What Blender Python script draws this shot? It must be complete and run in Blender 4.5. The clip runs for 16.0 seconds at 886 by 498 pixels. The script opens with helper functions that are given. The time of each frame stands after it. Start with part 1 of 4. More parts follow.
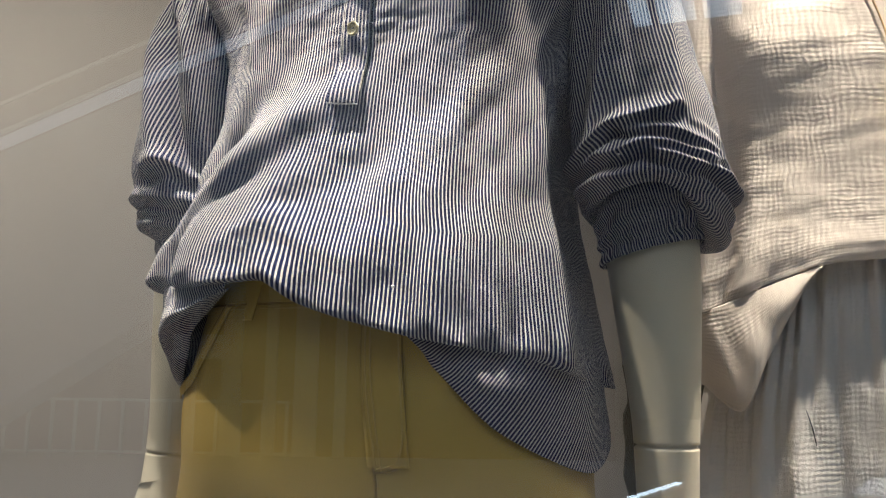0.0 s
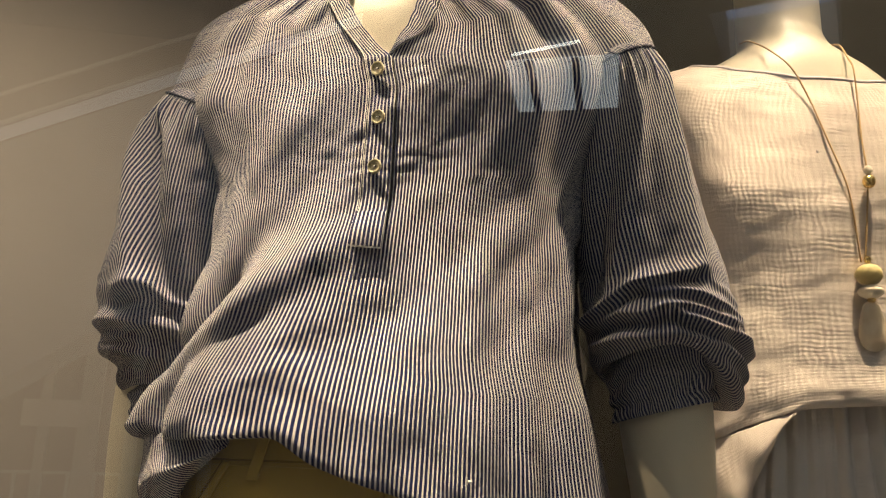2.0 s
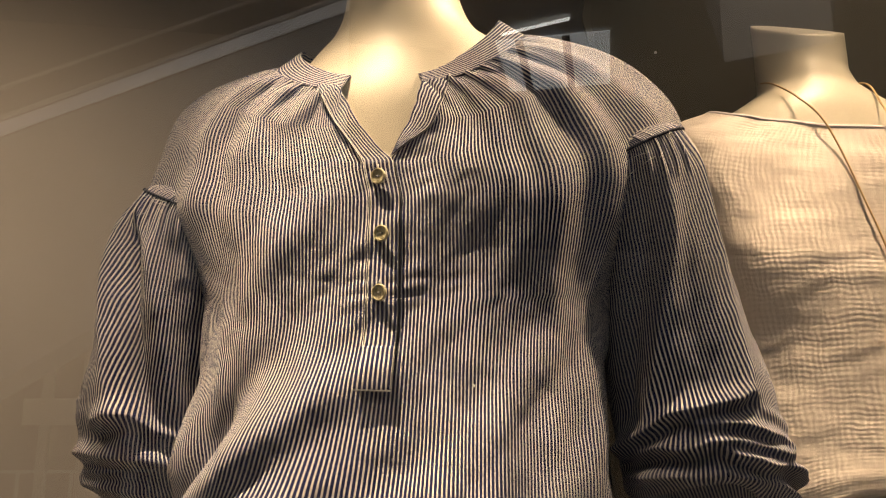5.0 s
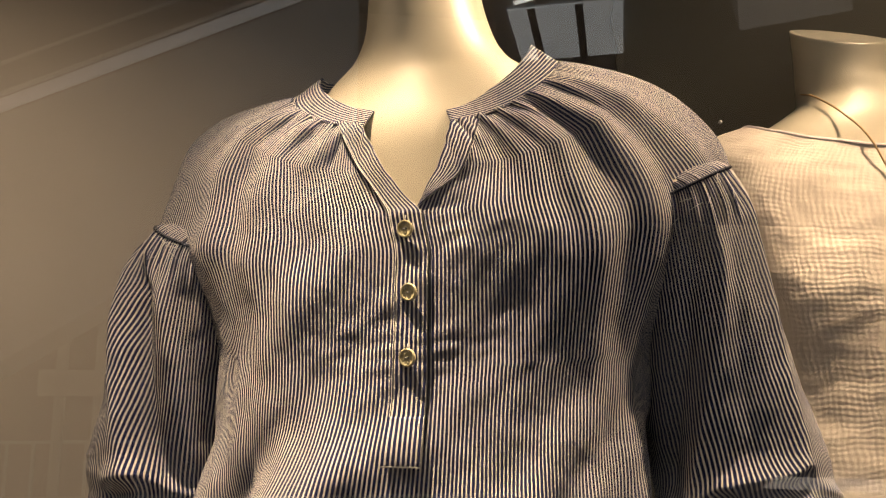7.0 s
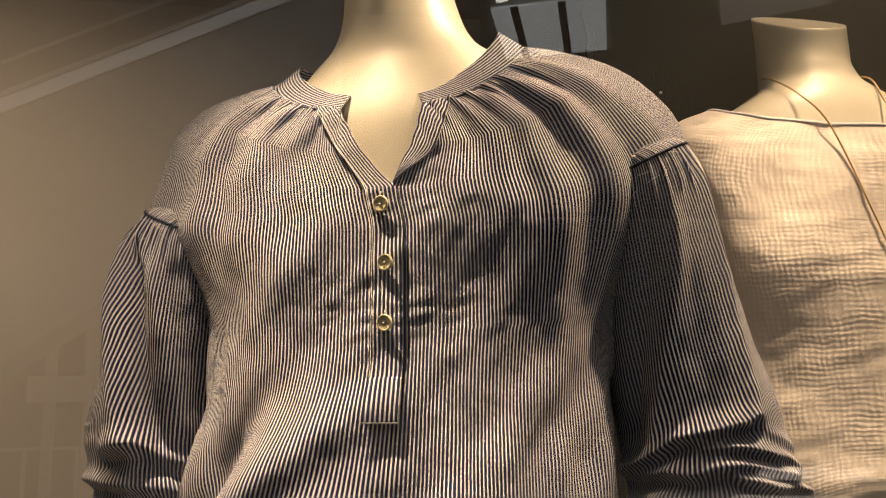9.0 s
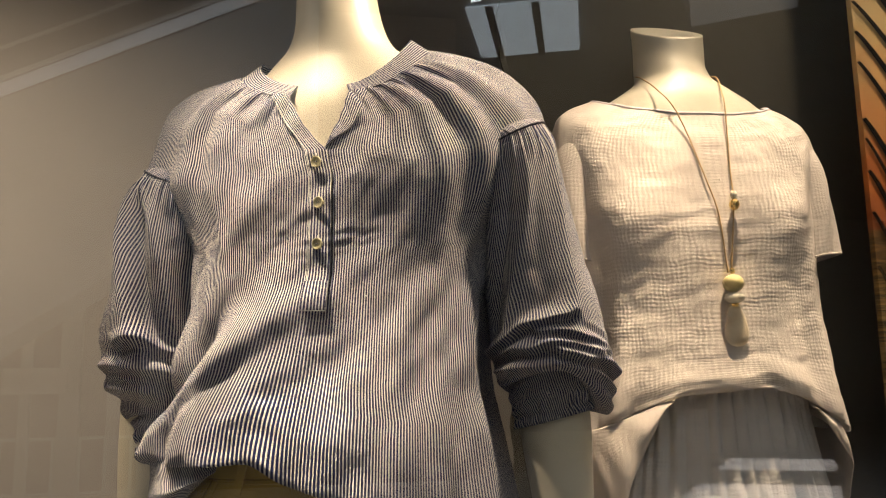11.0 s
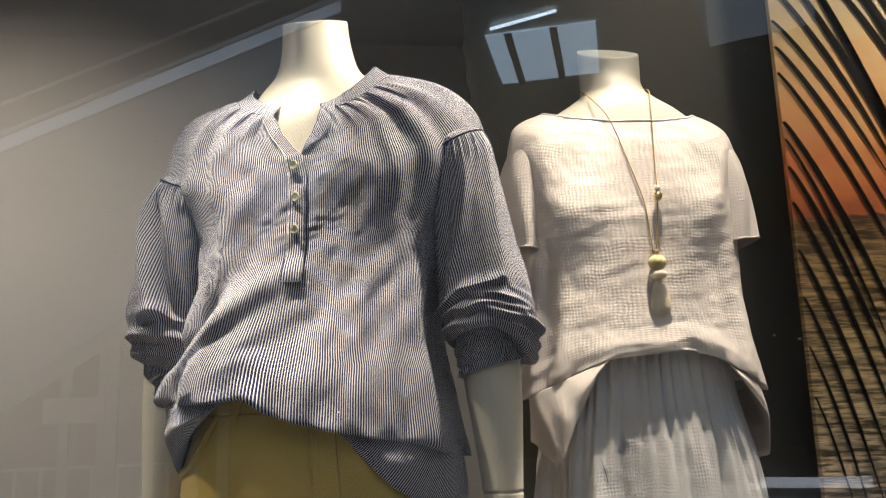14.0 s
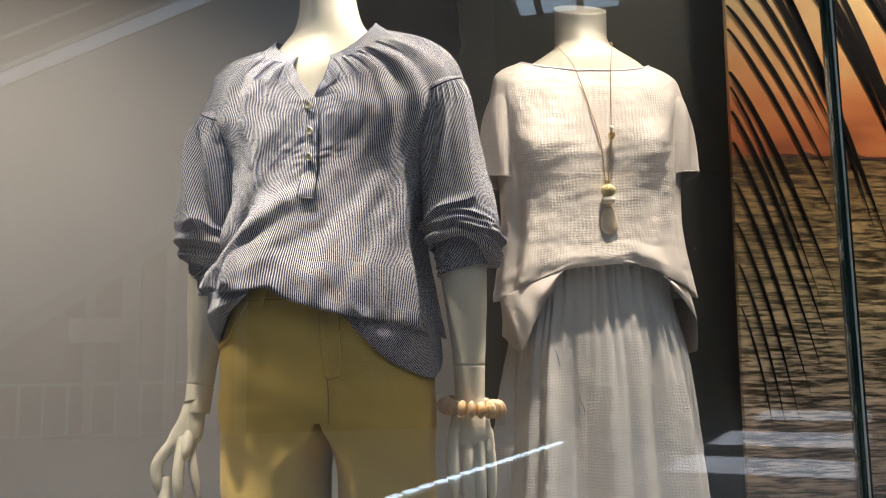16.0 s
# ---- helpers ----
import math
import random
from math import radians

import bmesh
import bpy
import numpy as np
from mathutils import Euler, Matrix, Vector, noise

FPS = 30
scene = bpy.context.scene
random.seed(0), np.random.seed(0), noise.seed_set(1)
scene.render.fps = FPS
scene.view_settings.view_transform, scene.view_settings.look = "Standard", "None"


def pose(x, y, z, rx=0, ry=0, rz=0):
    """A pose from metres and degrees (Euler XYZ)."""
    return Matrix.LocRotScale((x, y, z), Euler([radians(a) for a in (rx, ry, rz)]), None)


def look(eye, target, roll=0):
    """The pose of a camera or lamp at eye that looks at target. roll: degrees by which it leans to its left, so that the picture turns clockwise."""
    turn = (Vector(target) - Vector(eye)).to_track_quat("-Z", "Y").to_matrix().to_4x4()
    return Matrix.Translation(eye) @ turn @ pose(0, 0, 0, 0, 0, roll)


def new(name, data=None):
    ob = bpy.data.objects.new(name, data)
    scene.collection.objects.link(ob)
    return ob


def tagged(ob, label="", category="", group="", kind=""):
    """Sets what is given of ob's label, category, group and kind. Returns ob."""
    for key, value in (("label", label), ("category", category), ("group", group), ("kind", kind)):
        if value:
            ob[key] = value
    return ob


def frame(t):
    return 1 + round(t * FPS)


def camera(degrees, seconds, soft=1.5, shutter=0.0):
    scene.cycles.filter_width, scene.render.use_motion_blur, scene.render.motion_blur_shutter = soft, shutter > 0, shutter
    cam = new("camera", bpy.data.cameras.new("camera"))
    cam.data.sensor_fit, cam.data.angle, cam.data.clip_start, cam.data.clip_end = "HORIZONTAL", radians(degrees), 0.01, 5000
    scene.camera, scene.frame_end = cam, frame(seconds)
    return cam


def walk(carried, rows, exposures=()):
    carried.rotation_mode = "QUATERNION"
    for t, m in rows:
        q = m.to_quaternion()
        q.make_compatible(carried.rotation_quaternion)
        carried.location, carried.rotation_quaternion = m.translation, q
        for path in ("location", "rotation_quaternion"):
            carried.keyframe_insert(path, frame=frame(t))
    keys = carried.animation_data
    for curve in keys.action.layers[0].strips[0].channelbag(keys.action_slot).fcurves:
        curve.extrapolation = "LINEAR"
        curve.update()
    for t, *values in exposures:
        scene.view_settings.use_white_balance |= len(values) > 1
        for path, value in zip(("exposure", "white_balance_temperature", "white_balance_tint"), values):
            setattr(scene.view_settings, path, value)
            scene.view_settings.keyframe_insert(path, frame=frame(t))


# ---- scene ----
cam = camera(55.8, 16.0, 0.95)
METRES, EYE, TILT, LEAN, TURN = 1.3, 1.4, 9.0, -0.8, 0.0
ROWS = [
    (0.0, 0.0, 0.0, 0.0, 0.0, 0.0, -0.0),
    (0.5, -0.0263, 0.0083, 0.0049, -3.3, 1.06, -0.41),
    (1.0, -0.0511, 0.0091, 0.0163, -5.83, 2.44, 0.15),
    (1.5, -0.0713, 0.0152, 0.0304, -7.91, 3.92, -0.96),
    (2.0, -0.0922, 0.0283, 0.0509, -8.65, 4.87, -2.42),
    (2.5, -0.0935, 0.0355, 0.0706, -8.36, 5.66, -2.3),
    (3.0, -0.09, 0.0361, 0.0895, -8.51, 6.62, -2.04),
    (3.5, -0.0925, 0.0476, 0.1026, -8.49, 6.81, -1.49),
    (6.0, -0.1049, 0.1022, 0.1782, -8.93, 1.14, -0.24),
    (6.5, -0.1101, 0.1124, 0.1931, -8.19, 1.05, -0.69),
    (7.0, -0.1044, 0.1156, 0.1949, -8.12, 1.24, -0.46),
    (7.5, -0.0987, 0.1202, 0.1931, -7.95, 1.3, 0.05),
    (8.0, -0.097, 0.1197, 0.1907, -7.65, 1.23, 0.58),
    (8.5, -0.0972, 0.1006, 0.188, -8.02, 1.33, 0.85),
    (9.0, -0.1003, 0.0824, 0.1782, -8.87, 1.22, 0.66),
    (11.5, -0.0739, -0.1962, 0.1202, -10.68, 0.94, 0.62),
    (12.0, -0.0647, -0.2539, 0.112, -10.94, 0.55, 0.77),
    (12.5, -0.0544, -0.2876, 0.098, -10.48, 0.82, 1.22),
    (13.0, -0.0441, -0.301, 0.0844, -9.42, 1.66, 1.19),
    (13.5, -0.041, -0.3069, 0.0809, -8.49, 2.29, 1.3),
    (14.0, -0.0343, -0.3088, 0.078, -8.24, 2.95, 1.8),
    (14.5, -0.0271, -0.3239, 0.0712, -7.78, 2.27, 1.13),
    (15.0, -0.0197, -0.3663, 0.0636, -7.4, 0.64, 0.92),
    (15.5, -0.0358, -0.4512, 0.0555, -7.49, -0.88, 0.68),
    (16.0, -0.0241, -0.5402, 0.0571, -7.16, -1.65, 0.66),
]
walk(cam, [(t, pose(0, 0, EYE, TILT, LEAN, TURN) @ pose(METRES * x, METRES * y, METRES * z, 90 + pitch, roll, yaw)) for t, x, y, z, yaw, pitch, roll in ROWS],
     exposures=[(0.0, 0.48, 5700, 10), (1.0, 0.38, 5850, 10), (2.0, 0.1, 7400, 14), (3.5, -0.1, 8200, 20), (9.0, -0.15, 8200, 20), (11.3, 0.3, 6800, 14), (12.5, 0.44, 6050, 12), (16.0, 0.49, 5700, 11)])

# ---- light ----
world = bpy.data.worlds.new("sky")
scene.world = world
world.use_nodes = True
wn = world.node_tree
sky = wn.nodes.new("ShaderNodeTexSky")
sky.sky_type, sky.sun_disc = "NISHITA", False
sky.sun_elevation, sky.sun_rotation = radians(73.7), radians(149)
wn.links.new(sky.outputs[0], wn.nodes["Background"].inputs[0])
wn.nodes["Background"].inputs[1].default_value = 0.12


def lamp(name, kind, m, energy, color, **kw):
    data = bpy.data.lights.new(name, kind)
    data.energy, data.color = energy, color
    for k, v in kw.items():
        setattr(data, k, v)
    ob = new(name, data)
    ob.matrix_world = m
    return ob


WARM = (1.0, 0.805, 0.575)
DAY = (0.86, 0.94, 1.0)
lamp("sun", "SUN", look((0, 0, 0), (0.15, -0.25, -1.0)), 5.0, (0.97, 0.98, 1.0), angle=radians(0.5))
# unseen display spotlights: two keys, four added to brighten second mannequin, skirt, wall, poster
SPOTS = [((0.62, 0.69, 2.93), (0.03, 0.74, 1.60), 185.0, 44), ((-0.40, 0.55, 2.93), (-0.08, 0.68, 1.02), 285.0, 27), ((0.88, 0.88, 2.93), (0.52, 0.96, 1.80), 25.0, 58), ((0.55, 0.64, 2.93), (0.46, 0.87, 1.10), 145.0, 34), ((-1.25, 0.70, 2.93), (-0.85, 1.85, 0.40), 96.0, 106), ((1.55, 0.62, 2.93), (1.35, 1.0, 1.5), 90.0, 85)]
for eye, aim, watts, cone in SPOTS:
    lamp("spot_lamp", "SPOT", look(Vector(eye) + (Vector(aim) - Vector(eye)).normalized() * 0.03, aim), watts, WARM, spot_size=radians(cone), spot_blend=0.95, shadow_soft_size=0.015)
# added fill: area lamp below the roof, in place of the mall skylight's daylight
lamp("daylight_fill", "AREA", look((1.0, -6.5, 9.0), (1.0, -6.5, 0)), 150.0, DAY, shape="RECTANGLE", size=9.0, size_y=7.0)


# ---- materials ----
class Mat:
    """A node material with short ways to add nodes."""

    def __init__(self, name, rough=0.6, metal=0.0):
        self.m = bpy.data.materials.new(name)
        self.m.use_nodes = True
        self.t = self.m.node_tree
        self.b = self.t.nodes["Principled BSDF"]
        self.b.inputs["Roughness"].default_value = rough
        self.b.inputs["Metallic"].default_value = metal

    def node(self, kind, **inputs):
        n = self.t.nodes.new("ShaderNode" + kind)
        for k, v in inputs.items():
            self.put(n.inputs[k.replace("_", " ")], v)
        return n

    def put(self, socket, v):
        if hasattr(v, "is_output"):
            self.t.links.new(v, socket)
        else:
            socket.default_value = v

    def coord(self, which="Object", scale=(1, 1, 1)):
        n = self.node("Mapping", Vector=self.node("TexCoord").outputs[which])
        n.inputs["Scale"].default_value = scale
        return n.outputs[0]

    def noise(self, vec, scale, detail=3.0, rough=0.55):
        return self.node("TexNoise", Vector=vec, Scale=scale, Detail=detail, Roughness=rough).outputs[0]

    def math(self, op, a, b=0.0, c=0.0):
        n = self.t.nodes.new("ShaderNodeMath")
        n.operation = op
        for i, v in enumerate((a, b, c)):
            self.put(n.inputs[i], v)
        return n.outputs[0]

    def ramp(self, fac, *stops):
        n = self.node("ValToRGB", Fac=fac)
        e = n.color_ramp.elements
        while len(e) < len(stops):
            e.new(0.5)
        for el, (p, c) in zip(e, stops):
            el.position, el.color = p, (*c, 1) if len(c) == 3 else c
        return n.outputs[0]

    def mix(self, fac, a, b):
        n = self.t.nodes.new("ShaderNodeMix")
        n.data_type = "RGBA"
        self.put(n.inputs[0], fac)
        self.put(n.inputs[6], a if hasattr(a, "is_output") else (*a, 1))
        self.put(n.inputs[7], b if hasattr(b, "is_output") else (*b, 1))
        return n.outputs[2]

    def color(self, v):
        self.put(self.b.inputs["Base Color"], v if hasattr(v, "is_output") else (*v, 1))
        return self

    def bump(self, h, strength=0.3, dist=0.001):
        n = self.node("Bump", Height=h, Strength=strength, Distance=dist)
        self.put(self.b.inputs["Normal"], n.outputs[0])
        return self


def striped_cotton(name, period=0.0029):
    """Navy and off-white ticking stripe that runs along V of the cloth's own map, in metres."""
    m = Mat(name, 0.9)
    uv = m.coord("UV")
    sep = m.node("SeparateXYZ", Vector=uv)
    wob = m.math("MULTIPLY", m.math("SUBTRACT", m.noise(uv, 900.0, 3.0), 0.5), 0.0010)
    wave = m.math("SINE", m.math("MULTIPLY", m.math("ADD", sep.outputs[0], wob), 2 * math.pi / period))
    cut = m.ramp(m.math("MULTIPLY_ADD", wave, 0.5, 0.5), (0.58, (0, 0, 0)), (0.72, (1, 1, 1)))
    fibre = m.noise(m.coord("UV", (1300, 420, 1)), 1.0, 4.0)
    navy = m.ramp(fibre, (0.3, (0.005, 0.010, 0.048)), (0.7, (0.016, 0.029, 0.118)))
    white = m.ramp(fibre, (0.3, (0.52, 0.505, 0.48)), (0.7, (0.70, 0.68, 0.65)))
    m.color(m.mix(cut, navy, white))
    m.b.inputs["Specular IOR Level"].default_value = 0.12
    weave = m.math("ADD", m.math("MULTIPLY", cut, 0.5), m.math("ADD", fibre, m.noise(uv, 160.0, 4.0)))
    return m.bump(weave, 0.45, 0.0009).m


def plain_cloth(name, dark, light, scale=900.0, strength=0.35, dist=0.0006):
    m = Mat(name, 0.88)
    uv = m.coord("UV")
    big = m.noise(uv, 9.0, 4.0)
    fine = m.noise(m.coord("UV", (scale, scale * 0.35, 1)), 1.0, 3.0)
    m.color(m.ramp(m.math("MULTIPLY_ADD", fine, 0.45, m.math("MULTIPLY", big, 0.55)), (0.3, dark), (0.72, light)))
    m.b.inputs["Sheen Weight"].default_value = 0.1
    return m.bump(m.math("ADD", fine, m.math("MULTIPLY", m.noise(uv, 70.0, 4.0), 1.2)), strength, dist).m


def gauze_cloth(name, dark, light, relief):
    """Crinkled double gauze: puckers in rows both ways."""
    m = Mat(name, 0.92)
    uv = m.coord("UV")
    warp = m.node("VectorMath", Vector=uv)
    n = m.node("TexNoise", Vector=uv, Scale=30.0, Detail=3.0)
    warp.operation = "MULTIPLY_ADD"
    m.put(warp.inputs[0], n.outputs[1])
    warp.inputs[1].default_value = (0.013, 0.013, 0)
    m.put(warp.inputs[2], uv)
    sep = m.node("SeparateXYZ", Vector=warp.outputs[0])
    rows = m.math("MULTIPLY_ADD", m.math("SINE", m.math("MULTIPLY", sep.outputs[1], 2 * math.pi / 0.0060)), 0.5, 0.5)
    cols = m.math("MULTIPLY_ADD", m.math("SINE", m.math("MULTIPLY", sep.outputs[0], 2 * math.pi / 0.0066)), 0.5, 0.5)
    mod = m.ramp(m.noise(uv, 17.0, 4.0), (0.36, (0.15, 0.15, 0.15)), (0.62, (1, 1, 1)))
    puff = m.math("MULTIPLY", m.math("ADD", m.math("MULTIPLY", rows, 0.55), m.math("MULTIPLY", cols, 0.6)), mod)
    fine = m.noise(uv, 1400.0, 2.0)
    m.color(m.ramp(m.math("MULTIPLY_ADD", fine, 0.5, m.math("MULTIPLY", m.noise(uv, 14.0, 4.0), 0.5)), (0.3, dark), (0.7, light)))
    m.b.inputs["Subsurface Weight"].default_value = 0.0
    return m.bump(m.math("ADD", puff, m.math("MULTIPLY", fine, 0.30)), relief, 0.0020).m


def simple(name, dark, light, rough, scale=12.0, metal=0.0, bump=0.0, dist=0.001, fine=300.0):
    m = Mat(name, rough, metal)
    vec = m.coord("Object")
    a, c = m.noise(vec, scale, 4.0), m.noise(vec, fine, 3.0)
    m.color(m.ramp(m.math("MULTIPLY_ADD", a, 0.7, m.math("MULTIPLY", c, 0.3)), (0.32, dark), (0.68, light)))
    m.put(m.b.inputs["Roughness"], m.math("MULTIPLY_ADD", a, 0.2, rough - 0.1))
    if bump:
        m.bump(m.math("ADD", a, m.math("MULTIPLY", c, 0.4)), bump, dist)
    return m.m


STRIPE = striped_cotton("ticking_stripe_cotton")
TWILL = plain_cloth("ochre_twill", (0.46, 0.32, 0.060), (0.62, 0.445, 0.105), 1100.0, 0.15, 0.0004)
THREAD = simple("ochre_thread", (0.50, 0.37, 0.10), (0.66, 0.50, 0.16), 0.7, 200.0)
# darker ochre that stands for the shade in the trousers' seam grooves
GROOVE_SHADE = simple("ochre_groove_shade", (0.28, 0.19, 0.032), (0.36, 0.25, 0.050), 0.9, 200.0)
GAUZE = gauze_cloth("cream_double_gauze", (0.62, 0.552, 0.50), (0.74, 0.668, 0.612), 0.33)
GAUZE_PALE = gauze_cloth("pale_skirt_gauze", (0.60, 0.575, 0.56), (0.72, 0.69, 0.67), 0.36)
BINDING = plain_cloth("lilac_white_binding", (0.60, 0.56, 0.60), (0.74, 0.70, 0.74))
SKIN = simple("cream_mannequin_lacquer", (0.66, 0.61, 0.49), (0.72, 0.67, 0.55), 0.42, 5.0, 0.0, 0.03, 0.0006)
# dark seam thread, also the colour for shade in the placket gap and button holes
THREAD_AND_SHADE = simple("dark_thread_and_shade", (0.012, 0.016, 0.035), (0.03, 0.04, 0.07), 0.9, 200.0)
LINT = simple("pale_stitch_thread", (0.55, 0.55, 0.55), (0.75, 0.75, 0.75), 0.9, 200.0)
SHELL = simple("shell_button", (0.36, 0.32, 0.18), (0.62, 0.58, 0.40), 0.28, 140.0)
WOOD = simple("pale_wood_bead", (0.42, 0.27, 0.14), (0.66, 0.49, 0.31), 0.5, 60.0, 0.0, 0.15)
GOLD = simple("brass", (0.75, 0.52, 0.18), (0.85, 0.64, 0.28), 0.25, 40.0, 1.0)
CORD = simple("tan_cord", (0.42, 0.27, 0.12), (0.58, 0.42, 0.22), 0.8, 200.0)
IVORY = simple("ivory_bead", (0.70, 0.64, 0.50), (0.82, 0.77, 0.65), 0.35, 80.0)
STRAW = simple("straw_gold_bead", (0.52, 0.42, 0.17), (0.74, 0.64, 0.34), 0.38, 120.0, 0.0, 0.3)
PEARL = simple("mother_of_pearl", (0.62, 0.47, 0.30), (0.86, 0.78, 0.62), 0.18, 45.0)
WALL = simple("warm_grey_wall_paint", (0.405, 0.385, 0.37), (0.455, 0.435, 0.42), 0.75, 2.5, 0.0, 0.12, 0.0008)
PANEL = simple("taupe_hanging_paper", (0.085, 0.079, 0.062), (0.105, 0.098, 0.078), 0.8, 3.0, 0.0, 0.15, 0.001)
PLATFORM = simple("pale_platform_paint", (0.36, 0.34, 0.32), (0.45, 0.43, 0.40), 0.6, 6.0)
PALMBLACK = simple("printed_palm_black", (0.005, 0.003, 0.002), (0.012, 0.008, 0.006), 0.75, 30.0)
PALMBLACK.node_tree.nodes["Principled BSDF"].inputs["Specular IOR Level"].default_value = 0.05
STEEL = simple("dark_lamp_housing", (0.03, 0.03, 0.03), (0.06, 0.06, 0.06), 0.4, 40.0)
EDGE = simple("green_glass_edge", (0.008, 0.022, 0.018), (0.02, 0.05, 0.042), 0.12, 8.0)
# pale colour that stands for the highlight on the glass edge
EDGE_GLINT = simple("joint_edge_highlight", (0.45, 0.43, 0.36), (0.75, 0.74, 0.68), 0.25, 9.0)
MALL_WALL = simple("mall_plaster", (0.55, 0.56, 0.57), (0.66, 0.67, 0.68), 0.8, 1.5)
MALL_DARK = simple("mall_storefront", (0.08, 0.075, 0.07), (0.16, 0.15, 0.14), 0.6, 0.8)
MALL_FLOOR = simple("mall_stone_floor", (0.66, 0.63, 0.60), (0.78, 0.76, 0.74), 0.35, 1.2)


def glow(name, color, strength):
    m = Mat(name, 0.5)
    m.color(color)
    m.b.inputs["Emission Color"].default_value = (*color, 1)
    m.b.inputs["Emission Strength"].default_value = strength
    return m.m


MALL_ROOF = simple("mall_ceiling_paint", (0.30, 0.31, 0.31), (0.36, 0.37, 0.37), 0.8, 1.0)
# pale grey cladding with the blue of daylight put into its colour
DAYLIT_CLADDING = simple("daylight_tinted_cladding", (0.56, 0.61, 0.65), (0.64, 0.69, 0.73), 0.6, 0.7)
MALL_BROWN = simple("mall_brown_shopfront", (0.34, 0.285, 0.25), (0.44, 0.375, 0.335), 0.6, 0.6)
COVE = glow("cove_light", (0.80, 0.90, 1.0), 0.28)
SKYPANE = glow("skylight_glow", (0.72, 0.88, 1.0), 0.85)
FLOORGLOW = glow("floor_light_glow", (0.80, 0.93, 1.0), 3.6)
WHITE_METAL = simple("white_painted_metal", (0.70, 0.70, 0.70), (0.80, 0.80, 0.80), 0.5, 3.0)


def glass_material():
    m = Mat("clear_window_glass", 0.0)
    out = m.t.nodes["Material Output"]
    clear = m.node("BsdfTransparent")
    clear.inputs[0].default_value = (0.96, 0.975, 0.97, 1)
    gloss = m.node("BsdfGlossy", Roughness=0.0)
    face = m.node("LayerWeight", Blend=0.5)
    gain = m.math("MULTIPLY_ADD", m.math("POWER", face.outputs["Facing"], 5.0), 0.885, 0.112)
    mixer = m.node("MixShader", Fac=gain)
    m.t.links.new(clear.outputs[0], mixer.inputs[1])
    m.t.links.new(gloss.outputs[0], mixer.inputs[2])
    m.t.links.new(mixer.outputs[0], out.inputs[0])
    return m.m


GLASS = glass_material()


def sunset_print():
    """The picture printed on the poster: an orange dusk sky over a rippled sea, in the poster's own metres."""
    m = Mat("sunset_print", 0.32)
    vec = m.coord("Object")
    sep = m.node("SeparateXYZ", Vector=vec)
    z = sep.outputs[2]
    cloud = m.noise(m.coord("Object", (4.5, 1.0, 13.0)), 1.0, 6.0)
    h = m.math("ADD", m.math("MULTIPLY", z, 1.6), m.math("MULTIPLY", m.math("SUBTRACT", cloud, 0.5), 0.62))
    skyc = m.ramp(h, (0.0, (0.36, 0.095, 0.035)), (0.13, (0.62, 0.19, 0.055)), (0.34, (0.75, 0.35, 0.12)), (0.60, (0.80, 0.55, 0.24)), (0.95, (0.72, 0.62, 0.44)))
    rip = m.noise(m.coord("Object", (17.0, 1.0, 170.0)), 1.0, 7.0, 0.72)
    rip2 = m.noise(m.coord("Object", (5.0, 1.0, 60.0)), 1.0, 5.0, 0.65)
    r = m.math("MULTIPLY_ADD", rip, 0.62, m.math("MULTIPLY", rip2, 0.38))
    depth = m.math("MULTIPLY", z, -1.25)
    glint = m.ramp(depth, (0.0, (0.30, 0.17, 0.07)), (0.14, (0.58, 0.37, 0.14)), (0.42, (0.70, 0.52, 0.27)), (0.7, (0.66, 0.50, 0.36)), (1.0, (0.45, 0.34, 0.26)))
    dark = m.ramp(depth, (0.0, (0.06, 0.032, 0.014)), (0.5, (0.055, 0.042, 0.02)), (1.0, (0.02, 0.015, 0.012)))
    sea = m.mix(m.ramp(r, (0.46, (0, 0, 0)), (0.56, (1, 1, 1))), dark, glint)
    m.color(m.mix(m.math("GREATER_THAN", z, 0.0), sea, skyc))
    return m.m


SUNSET = sunset_print()


# ---- builders ----
def mesh_of(name, verts, faces, mat, parent=None, label="", uvs=None, smooth=True):
    me = bpy.data.meshes.new(name)
    me.from_pydata([tuple(v) for v in verts], [], faces)
    me.materials.append(mat)
    if smooth:
        me.polygons.foreach_set("use_smooth", [len(p.vertices) < 5 for p in me.polygons])
    if uvs is not None:
        layer = me.uv_layers.new(name="UVMap")
        idx = np.empty(len(me.loops), dtype=np.int32)
        me.loops.foreach_get("vertex_index", idx)
        layer.data.foreach_set("uv", np.asarray(uvs, dtype=np.float32)[idx].ravel())
    me.update()
    ob = new(name, me)
    ob.parent = parent
    if label:
        ob["label"] = label
    return ob


def grid_faces(nv, nu, closed=False, base=0):
    f = []
    for j in range(nv - 1):
        for i in range(nu if closed else nu - 1):
            k = (i + 1) % nu
            f.append((base + j * nu + i, base + (j + 1) * nu + i, base + (j + 1) * nu + k, base + j * nu + k))
    return f


def sheet(name, P, U, V, mat, parent, label="", closed=False, thick=0.0012):
    """A cloth sheet from a grid P[nv, nu, 3] with its own map U, V in metres."""
    nv, nu = P.shape[:2]
    uvs = np.stack([np.broadcast_to(U, (nv, nu)), np.broadcast_to(V, (nv, nu))], -1).reshape(-1, 2)
    ob = mesh_of(name, P.reshape(-1, 3), grid_faces(nv, nu, closed), mat, parent, label, uvs)
    if thick:
        mod = ob.modifiers.new("thickness", "SOLIDIFY")
        mod.thickness, mod.offset = thick, 1.0
    return ob


